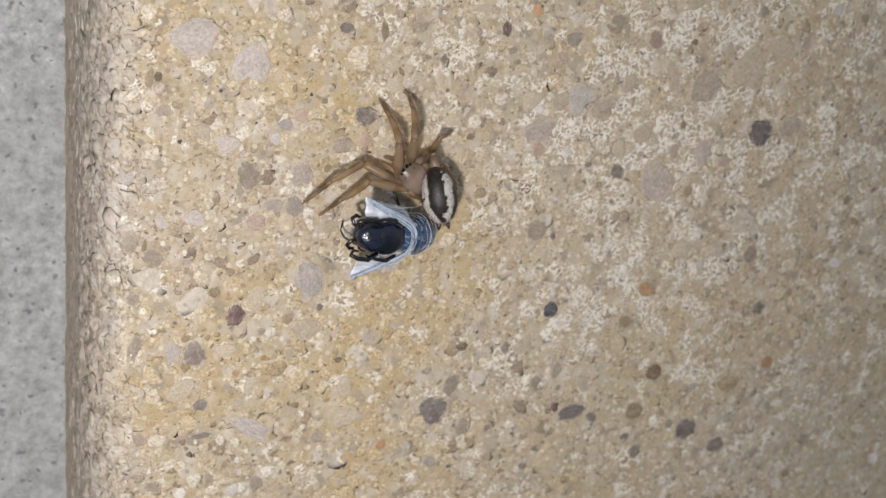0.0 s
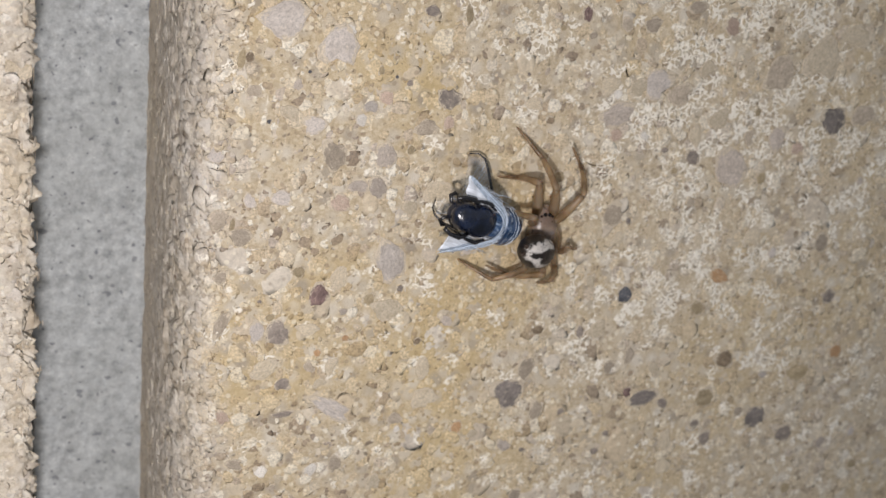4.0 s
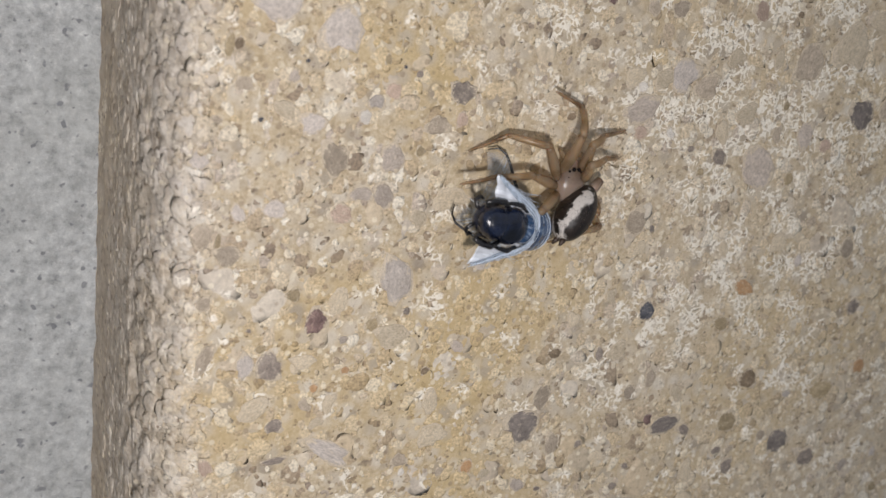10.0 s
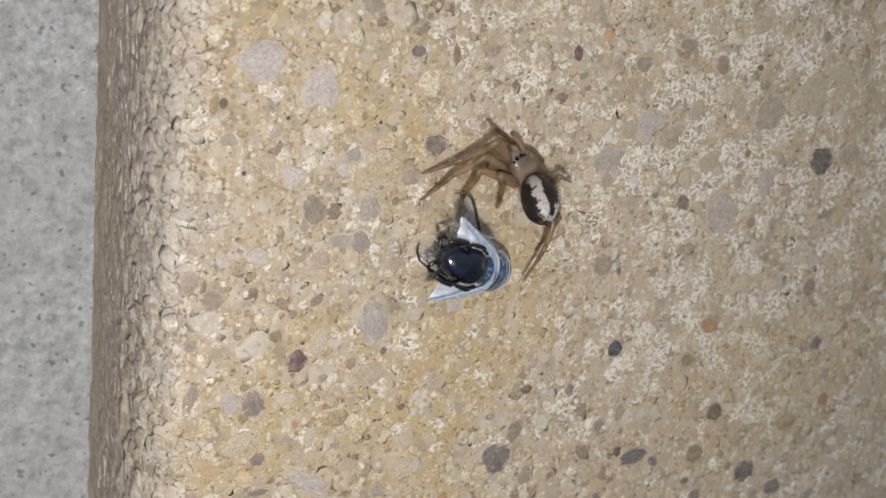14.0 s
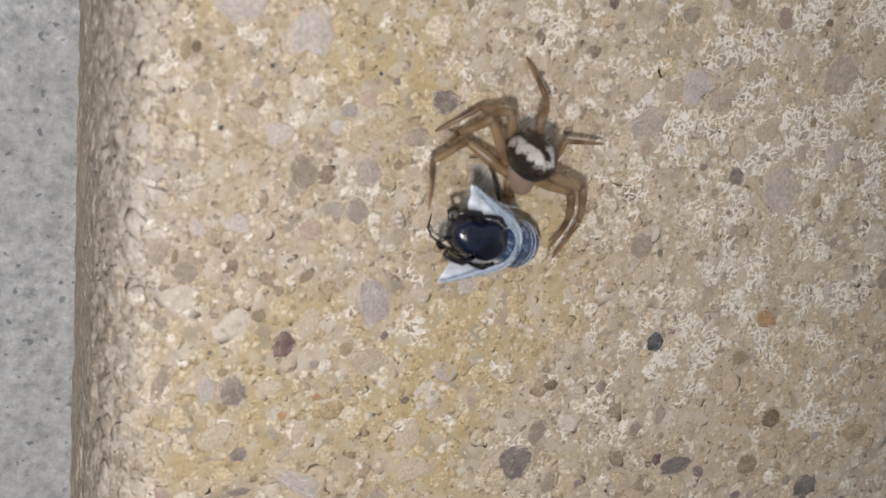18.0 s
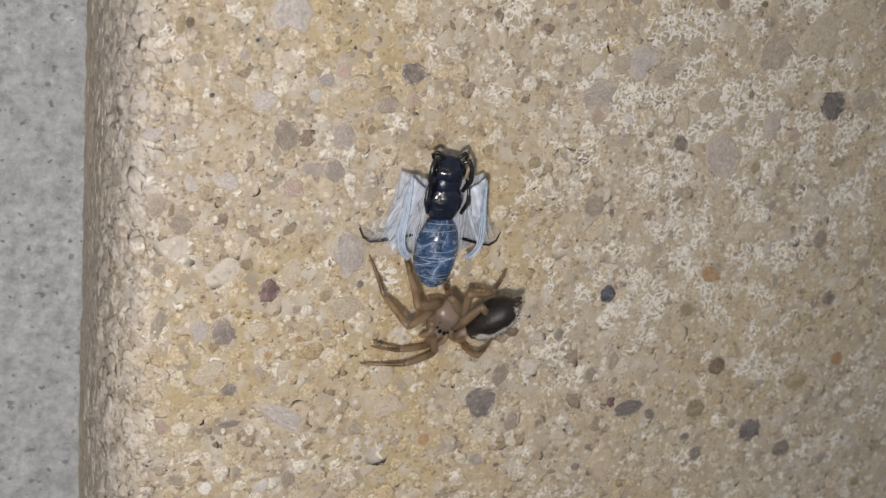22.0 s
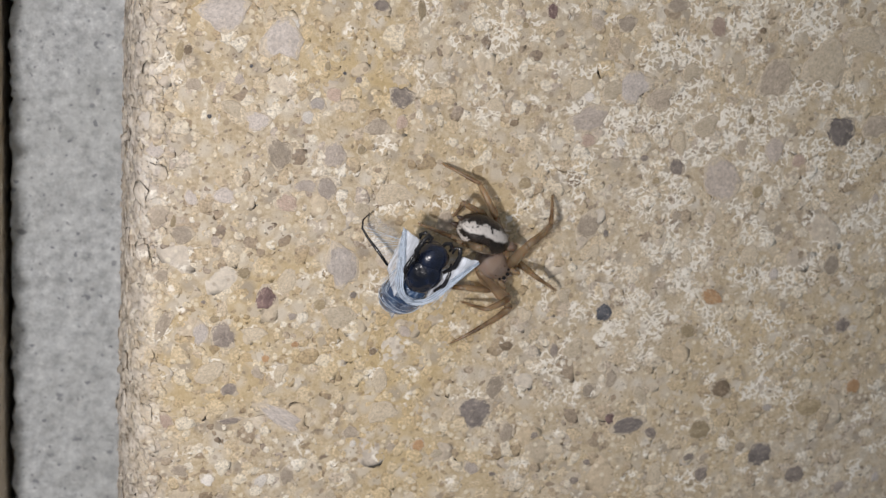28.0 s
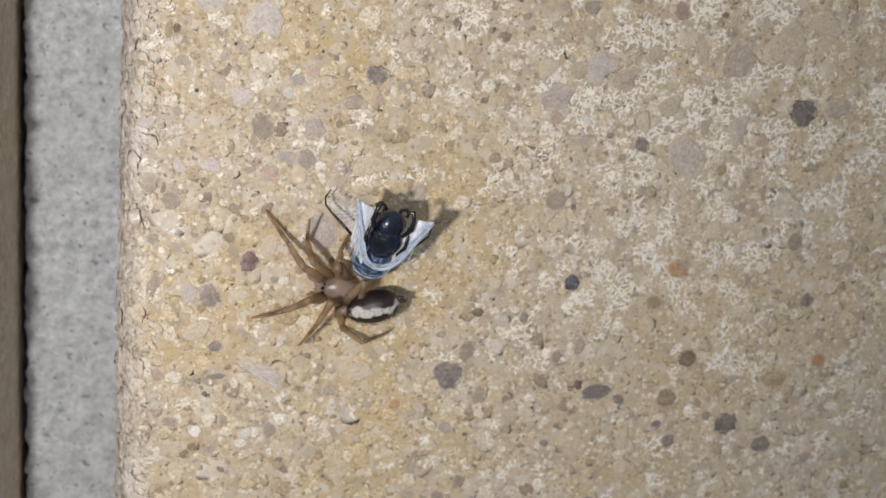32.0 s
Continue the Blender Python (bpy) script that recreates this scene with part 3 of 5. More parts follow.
grains("sand_grains", BRICK, RIGHT_EDGE + 2.4, 82.0, -31.0, 28.0, 0.36, "cream and ochre sand grains")
grains("sand_grains", LEFT_BRICK, LEFT_EDGE - 14.0, LEFT_EDGE - 0.7, -31.0, 28.0, 0.44, "cream and ochre sand grains")
grains("gravel", BRICK, RIGHT_EDGE + 2.4, 82.0, -30.5, 27.5, 1.9, "small mixed gravel", None, 2.0, M_GRAVEL)
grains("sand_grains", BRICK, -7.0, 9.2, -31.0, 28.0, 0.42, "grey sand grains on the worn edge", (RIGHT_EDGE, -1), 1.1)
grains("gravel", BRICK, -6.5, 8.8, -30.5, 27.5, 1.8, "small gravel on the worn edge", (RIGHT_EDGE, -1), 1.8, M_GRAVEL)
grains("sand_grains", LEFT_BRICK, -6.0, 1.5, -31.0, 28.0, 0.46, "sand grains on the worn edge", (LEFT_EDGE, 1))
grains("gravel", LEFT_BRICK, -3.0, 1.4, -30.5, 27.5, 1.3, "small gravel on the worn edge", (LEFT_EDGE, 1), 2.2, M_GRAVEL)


def pebble_shape(k):
    """A flat stone two units long, with an uneven rim."""
    r = random.Random(100 + k)
    sides = 14
    verts, faces = [], []
    rim = [1 + 0.13 * math.sin(2 * a + k) + 0.13 * math.sin(3 * a + 2 * k) + r.uniform(-0.2, 0.17) for a in (2 * math.pi * i / sides for i in range(sides))]
    for radius, height in ((1.0, -0.5), (0.97, 0.35), (0.82, 0.8), (0.45, 1.0)):
        for i in range(sides):
            a = 2 * math.pi * i / sides
            verts.append((radius * rim[i] * math.cos(a), radius * rim[i] * math.sin(a), height + r.uniform(-0.14, 0.14)))
    verts.append((0, 0, 1.0 + r.uniform(-0.1, 0.1)))
    for j in range(3):
        for i in range(sides):
            faces.append((j * sides + i, j * sides + (i + 1) % sides, (j + 1) * sides + (i + 1) % sides, (j + 1) * sides + i))
    faces += [(3 * sides + i, 3 * sides + (i + 1) % sides, 4 * sides) for i in range(sides)]
    me = bpy.data.meshes.new("pebble")
    me.from_pydata(verts, [], faces)
    me.materials.append(PEBBLES["taupe"])
    me.polygons.foreach_set("use_smooth", [True] * len(me.polygons))
    return me


SHAPES = [pebble_shape(k) for k in range(9)]
taken = []


def pebble(x, y, length, width, turn, colour, parent=None, proud=0.16):
    """A stone set in the brick's face, in millimetres and degrees."""
    ob = new("pebble", SHAPES[len(taken) % len(SHAPES)])
    ob.parent = parent or BRICK
    ob.location = (x * MM, y * MM, (surface(x, y) + 0.03) * MM)
    ob.rotation_euler = (0, 0, radians(turn))
    ob.scale = (length * 0.5 * MM, width * 0.5 * MM, 0.6 * min(proud, 0.06 + 0.04 * width) * MM)
    ob.material_slots[0].link = "OBJECT"
    ob.material_slots[0].material = PEBBLES[colour]
    taken.append((x, y, length / 2))
    return ob


# the first two are small holes, their shade drawn as coal-dark stones
pebble(7.92, 9.00, 0.34, 0.33, 0, "coal")
pebble(10.51, 12.43, 0.29, 0.29, 0, "coal")
pebble(16.65, 12.29, 0.26, 0.26, 0, "coal")
pebble(8.65, 15.84, 3.30, 2.69, 20, "lilac")
pebble(12.45, 14.19, 2.85, 2.72, 80, "lilac")
pebble(12.99, 15.25, 1.32, 0.95, 0, "pale")
pebble(6.44, 13.25, 0.80, 0.64, 60, "umber")
pebble(5.90, 13.15, 1.52, 0.64, 80, "olive")
pebble(6.82, 11.01, 1.08, 0.95, 0, "taupe")
pebble(12.60, 6.71, 2.30, 1.73, 100, "taupe")
pebble(20.63, 10.91, 1.78, 1.60, 150, "dusk")
pebble(19.07, 8.80, 1.70, 1.31, 20, "taupe")
pebble(20.71, 9.18, 1.08, 0.85, 80, "pink")
pebble(11.02, 8.81, 1.78, 1.35, 10, "lilac")
pebble(14.36, 9.23, 1.06, 0.83, 80, "pale")
pebble(16.27, 6.75, 1.86, 1.68, 60, "mauve")
pebble(15.86, 4.47, 1.64, 1.38, 100, "mauve")
pebble(14.40, 4.54, 1.60, 1.01, 0, "mauve")
pebble(13.24, 3.33, 1.60, 1.33, 160, "pink")
pebble(4.77, 2.20, 1.62, 1.46, 40, "taupe")
pebble(5.77, 1.73, 1.24, 0.40, 85, "olive")
pebble(6.34, 0.97, 1.70, 1.40, 0, "taupe")
pebble(15.50, 12.67, 0.74, 0.45, 90, "olive")
pebble(17.62, 11.89, 0.53, 0.45, 0, "dusk")
pebble(4.50, 6.63, 1.37, 1.20, 30, "lilac")
pebble(5.03, 7.59, 0.48, 0.47, 0, "dusk")
pebble(14.95, 10.17, 1.13, 0.98, 0, "lilac")
pebble(18.09, 7.21, 0.77, 0.58, 80, "olive")
pebble(20.43, 4.16, 2.51, 1.59, 0, "beige")
pebble(18.86, 16.87, 1.13, 0.88, 0, "dusk")
pebble(21.56, 16.75, 1.55, 0.61, 95, "olive")
pebble(5.36, 8.91, 0.72, 0.52, 0, "taupe")
pebble(30.55, 17.26, 1.28, 0.80, 95, "rust")
pebble(35.96, 16.76, 1.39, 1.23, 0, "taupe")
pebble(33.83, 16.71, 1.07, 1.05, 90, "taupe")
pebble(36.98, 12.41, 2.41, 2.37, 50, "lilac")
pebble(39.00, 11.68, 2.19, 1.68, 20, "taupe")
pebble(35.47, 12.14, 1.74, 1.42, 10, "beige")
pebble(33.07, 12.21, 1.57, 1.47, 60, "beige")
pebble(33.79, 11.58, 0.82, 0.79, 0, "pale")
pebble(34.00, 8.57, 1.16, 1.04, 0, "pink")
pebble(28.57, 9.51, 0.77, 0.55, 10, "umber")
pebble(33.92, 10.08, 2.97, 1.83, 15, "mauve")
pebble(44.45, 6.13, 3.27, 3.07, 100, "mauve")
pebble(45.65, 8.50, 1.24, 0.96, 90, "taupe")
pebble(53.22, 10.08, 2.60, 2.35, 120, "slate")
pebble(50.26, 7.74, 1.16, 1.10, 0, "pink")
pebble(48.22, 8.49, 2.09, 1.59, 90, "mauve")
pebble(47.52, 13.57, 3.16, 2.61, 60, "taupe")
pebble(51.30, 14.79, 3.50, 3.09, 80, "beige")
pebble(34.68, 2.39, 1.94, 1.92, 0, "taupe")
pebble(36.10, 1.89, 0.59, 0.47, 90, "slate")
pebble(38.34, 7.46, 0.64, 0.49, 0, "dusk")
pebble(39.40, 5.86, 0.60, 0.58, 0, "olive")
pebble(42.74, 9.89, 1.98, 1.47, 20, "beige")
pebble(56.03, 10.50, 2.37, 1.77, 0, "taupe")
pebble(54.00, 16.77, 2.76, 1.86, 0, "beige")
pebble(47.36, 5.32, 1.10, 0.89, 80, "olive")
pebble(26.47, 12.82, 0.32, 0.31, 0, "dusk")
pebble(31.18, 15.78, 0.80, 0.53, 30, "taupe")
pebble(28.74, 16.20, 0.55, 0.45, 0, "olive")
pebble(39.50, 18.22, 1.66, 1.00, 0, "taupe")
pebble(46.06, 16.88, 0.60, 0.55, 0, "umber")
pebble(12.08, -3.40, 1.87, 1.46, 60, "rust")
pebble(9.30, -6.17, 2.05, 1.84, 90, "dusk")
pebble(5.22, -5.40, 2.10, 1.05, 70, "taupe")
pebble(10.55, -1.61, 0.99, 0.88, 30, "olive")
pebble(15.80, -3.83, 1.07, 0.86, 60, "olive")
pebble(18.12, -3.05, 0.58, 0.52, 90, "dusk")
pebble(17.21, -0.94, 3.24, 2.28, 95, "lilac")
pebble(8.42, -8.85, 2.00, 1.49, 20, "beige")
pebble(9.81, -10.10, 1.17, 1.09, 0, "dusk")
pebble(9.97, -12.42, 1.80, 0.51, 5, "dusk")
pebble(19.78, -7.19, 0.69, 0.59, 20, "umber")
pebble(18.53, -13.33, 1.14, 1.05, 20, "taupe")
pebble(17.22, -4.63, 2.38, 1.74, 0, "beige")
pebble(13.63, -12.22, 3.58, 1.37, 150, "lilac")
pebble(4.64, -0.64, 1.02, 0.74, 90, "umber")
pebble(7.76, -5.98, 1.71, 1.14, 80, "lilac")
pebble(8.69, -4.95, 0.69, 0.61, 0, "olive")
pebble(14.25, -6.74, 0.58, 0.55, 0, "orange")
pebble(12.26, -7.79, 0.62, 0.59, 0, "orange")
pebble(20.69, -11.82, 2.06, 1.74, 0, "beige")
pebble(7.89, -3.75, 0.32, 0.30, 0, "dusk")
pebble(11.41, -5.94, 1.70, 0.99, 0, "beige")
pebble(27.50, -11.84, 2.63, 2.57, 30, "slate")
pebble(28.90, -9.86, 2.20, 1.28, 70, "taupe")
pebble(36.61, -4.05, 1.48, 1.39, 60, "coal")
pebble(39.49, -12.88, 2.79, 1.47, 10, "slate")
pebble(38.00, -12.33, 1.00, 0.89, 90, "rust")
pebble(41.38, -13.49, 1.18, 0.83, 140, "dusk")
pebble(50.66, -15.44, 2.21, 2.19, 0, "slate")
pebble(46.63, -9.93, 1.75, 1.66, 0, "umber")
pebble(54.15, -11.46, 2.49, 1.71, 10, "olive")
pebble(57.67, -9.78, 1.42, 1.26, 80, "orange")
pebble(45.38, -13.28, 1.94, 1.68, 0, "olive")
pebble(29.46, -6.69, 1.18, 0.78, 0, "umber")
pebble(33.12, -7.00, 1.14, 0.69, 90, "dusk")
pebble(36.06, -10.08, 1.17, 0.97, 60, "taupe")
pebble(30.08, -13.41, 1.80, 1.12, 80, "taupe")
pebble(32.27, -13.65, 0.63, 0.61, 0, "dusk")
pebble(36.61, -15.88, 0.63, 0.56, 0, "dusk")
pebble(35.74, -17.35, 0.81, 0.65, 0, "dusk")
pebble(29.29, -16.70, 0.61, 0.37, 0, "dusk")
pebble(53.86, -17.15, 1.94, 1.56, 0, "dusk")
pebble(55.89, -4.77, 1.33, 1.29, 0, "dusk")
pebble(54.15, -0.01, 1.60, 1.40, 80, "taupe")
pebble(33.92, -14.80, 1.41, 0.92, 0, "beige")
pebble(37.72, -9.18, 1.61, 0.88, 80, "taupe")
pebble(45.98, -16.94, 1.43, 1.22, 60, "dusk")

# smaller stones between them
kinds = ["beige"] * 10 + ["taupe"] * 4 + ["pale"] * 4 + ["lilac"] * 3 + ["mauve"] * 3 + ["olive"] * 3 + ["pink", "pink", "dusk", "orange"]
while len(taken) < 250:
    x, y = rng.uniform(RIGHT_EDGE + 2.4, 80.0), rng.uniform(-29.0, 26.0)
    size = rng.uniform(0.55, 1.5)
    if all((x - a) ** 2 + (y - b) ** 2 > (c + size * 0.55) ** 2 for a, b, c in taken):
        pebble(x, y, size * rng.uniform(1.0, 1.35), size * 0.9, rng.uniform(0, 180), rng.choice(kinds), proud=0.11)
for _ in range(34):
    x, y = LEFT_EDGE - rng.uniform(0.3, 9.0), rng.uniform(-29.0, 26.0)
    size = rng.uniform(0.7, 1.9)
    pebble(x, y, size * 1.2, size, rng.uniform(0, 180), rng.choice(kinds), LEFT_BRICK, 0.2)


# ---- the spider ----
LEGS = ("l4", "l3", "l2", "l1", "r1", "r2", "r3", "r4")
ROOTS = {"1": (0.95, 0.66), "2": (0.45, 0.98), "3": (-0.12, 1.02), "4": (-0.65, 0.82)}
THIGH, SHIN, FOOT = 2.9, 2.6, 2.9


def bristled(bm, length, lift, count, reach, radius):
    """Adds fine bristles round a limb that lies along x, in millimetres."""
    for _ in range(count):
        x, a = rng.uniform(0.15, length - 0.1), rng.uniform(0, 2 * math.pi)
        out = Vector((0.6, math.cos(a), math.sin(a))).normalized()
        p = Vector((x, 0, lift * math.sin(math.pi * x / length))) + Vector((0, math.cos(a), math.sin(a))) * radius * 0.8
        tube([p, p + out * rng.uniform(0.5, 1.0) * reach], (0.014, 0.004), 3, bm)
    return bm


def build_spider():
    root = tagged(new("spider"), "small tan spider with a dark white-banded abdomen on the brick", "spider")
    head = part("cephalothorax", lump((3.0, 2.35, 1.45), (0, 0, 0), 18, 28, lambda x: 0.88 - 0.22 * x if x > 0 else 0.88 + 0.10 * x, 0.05, 2.0), M_HEAD, root, "pale tan cephalothorax")
    for x, y, r in ((1.12, 0.18, 0.14), (1.12, -0.18, 0.14), (0.98, 0.44, 0.09), (0.98, -0.44, 0.09), (0.58, 0.44, 0.06), (0.58, -0.44, 0.06)):
        part("eye", lump((2 * r, 2 * r, 2 * r), (x, y, 0.56 - 0.3 * abs(y)), 8, 10), M_EYE, head, "glossy black eye")
    for s in (1, -1):
        part("fang_base", tube([(1.1, 0.25 * s, -0.05), (1.5, 0.27 * s, -0.25), (1.6, 0.22 * s, -0.7)], (0.26, 0.25, 0.1)), M_HEAD, head)
        part("palp", tube(bow((1.0, 0.55 * s, -0.1), (2.15, 0.72 * s, -0.8), (0, 0, 0.55)), (0.15, 0.19, 0.20, 0.18, 0.19, 0.21, 0.10)), M_LEG, root, "short thick tan feeler")
    belly = part("abdomen", lump((4.05, 2.6, 2.5), (-2.05, 0, 0.25), 26, 36, lambda x: 0.96 - 0.08 * x, 0.02), M_ABDOMEN, root, "dark brown abdomen with two wavy white bands")
    part("waist", tube([(0.7, 0, -0.1), (0.2, 0, 0), (-0.4, 0, 0.05)], (0.3, 0.34, 0.34)), M_HEAD, belly)
    for y in (-0.24, 0.24):
        part("spinneret", tube([(-3.8, y, 0.15), (-4.2, y * 1.3, 0.2), (-4.5, y * 1.5, 0.25)], (0.21, 0.17, 0.07)), M_DARK, belly, "dark spinneret")
    hairs = bmesh.new()
    for _ in range(420):
        u, w = rng.uniform(-0.97, 0.97), rng.uniform(0.05, math.pi - 0.05)
        r = math.sqrt(1 - u * u)
        p = Vector((-2.05 + 2.0 * u, 1.26 * r * math.cos(w), 0.25 + 1.21 * r * math.sin(w)))
        out = Vector((u * 0.5 - 0.6, r * math.cos(w), r * math.sin(w))).normalized()
        tube([p, p + out * rng.uniform(0.15, 0.36)], (0.013, 0.004), 3, hairs)
    tagged(part("hairs", hairs, M_FUZZ, belly, "short brown bristles"), kind="stuff")
    legs = {}
    for name in LEGS:
        thick = 0.95 if name[1] in "14" else 0.88
        upper = tube(bow((-0.25, 0, 0), (THIGH, 0, 0), (0, 0, 0.12), 9), [thick * r for r in (0.24, 0.32, 0.39, 0.40, 0.385, 0.36, 0.325, 0.30, 0.27)], 12)
        upper = part("leg", bristled(upper, THIGH, 0.12, 26, 0.3, 0.36), M_LEG, root, "tan jointed leg")
        lower = tube(bow((-0.16, 0, 0), (SHIN, 0, 0), (0, 0, 0.18), 10), [thick * r for r in (0.22, 0.285, 0.30, 0.27, 0.255, 0.26, 0.255, 0.235, 0.21, 0.19)], 10)
        shin = part("shin", bristled(lower, SHIN, 0.18, 44, 0.42, 0.26), M_LEG, upper)
        tip = tube(bow((-0.1, 0, 0), (FOOT, 0, 0), (0, 0, 0.10), 10), [thick * r for r in (0.17, 0.19, 0.175, 0.155, 0.14, 0.13, 0.125, 0.115, 0.105, 0.05)], 9)
        foot = part("foot", bristled(tip, FOOT, 0.10, 46, 0.34, 0.14), M_FOOT, upper, "darker slender foot")
        legs[name] = (upper, shin, foot)
    return root, belly, legs


# ---- the prey ----
def sheet(corners, sag, count=12, crumple=0.12):
    """A thin curved sheet with two faces between four corners, in millimetres."""
    a, b, c, d = [Vector(p) for p in corners]
    bm = bmesh.new()
    layers = []
    for lift in (0.02, -0.02):
        grid = []
        for j in range(count + 1):
            v = j / count
            line = []
            for i in range(count + 1):
                u = i / count
                p = a.lerp(b, u).lerp(d.lerp(c, u), v)
                p += Vector(sag) * math.sin(math.pi * u) * math.sin(math.pi * v)
                p.z += crumple * (noise.noise(p * 1.4) + 0.6 * noise.noise(p * 4.0)) + lift
                p.x += crumple * 0.8 * noise.noise(p * 1.9 + Vector((7, 0, 0)))
                p.y += crumple * 0.8 * noise.noise(p * 1.9 + Vector((0, 7, 0)))
                line.append(bm.verts.new(p * MM))
            grid.append(line)
        layers.append(grid)
    for k, grid in enumerate(layers):
        for j in range(count):
            for i in range(count):
                f = (grid[j][i], grid[j][i + 1], grid[j + 1][i + 1], grid[j + 1][i])
                bm.faces.new(f if k == 0 else f[::-1])
    top, low = layers
    rim = [(0, i) for i in range(count)] + [(j, count) for j in range(count)] + [(count, i) for i in range(count, 0, -1)] + [(j, 0) for j in range(count, 0, -1)]
    for (j, i), (l, k) in zip(rim, rim[1:] + rim[:1]):
        bm.faces.new((top[j][i], low[j][i], low[l][k], top[l][k]))
    bmesh.ops.recalc_face_normals(bm, faces=bm.faces)
    return bm


def band(path, widths, slope, lift=0.03, across=6):
    """A thin strip of silk along a path, in millimetres, that falls outwards by slope."""
    bm = bmesh.new()
    path = [Vector(p) for p in path]
    layers = []
    for shift in (lift, -lift):
        grid = []
        for i, p in enumerate(path):
            way = (path[min(i + 1, len(path) - 1)] - path[max(i - 1, 0)]).normalized()
            side = way.cross(Vector((0, 0, 1))).normalized()
            line = []
            for j in range(across + 1):
                u = (j / across - 0.5) * widths[i]
                q = p + side * u
                q.z += slope * u - 0.25 * u * u + shift
                q += 0.07 * noise.noise_vector(q * 1.7)
                line.append(bm.verts.new(q * MM))
            grid.append(line)
        layers.append(grid)
    for k, grid in enumerate(layers):
        for a, b in zip(grid, grid[1:]):
            for j in range(across):
                f = (a[j], a[j + 1], b[j + 1], b[j])
                bm.faces.new(f if k == 0 else f[::-1])
    top, low = layers
    n = len(path) - 1
    rim = [(i, 0) for i in range(n)] + [(n, j) for j in range(across)] + [(i, across) for i in range(n, 0, -1)] + [(0, j) for j in range(across, 0, -1)]
    for (i, j), (k, l) in zip(rim, rim[1:] + rim[:1]):
        bm.faces.new((top[i][j], low[i][j], low[k][l], top[k][l]))
    bmesh.ops.recalc_face_normals(bm, faces=bm.faces)
    return bm


def hoop(grow, height, s, count=21):
    """The way of the silk from a wing tip down to the waist, in millimetres."""
    corners = [Vector((x, y * s, 0)) for x, y in ((3.6, 2.75), (2.5, 2.3), (1.2, 1.75), (0.1, 1.35), (-0.6, 0.9), (-0.95, 0.35), (-1.0, -0.2))]
    out = []
    for u in np.linspace(0, len(corners) - 1.001, count):
        i = int(u)
        p = corners[i].lerp(corners[i + 1], u - i)
        p *= 1 + grow / max(1.5, p.length)
        p.z = height + 0.10 * abs(p.y)
        out.append(p)
    for _ in range(2):
        out = [out[0]] + [(a + 2 * b + c) / 4 for a, b, c in zip(out, out[1:], out[2:])] + [out[-1]]
    return out


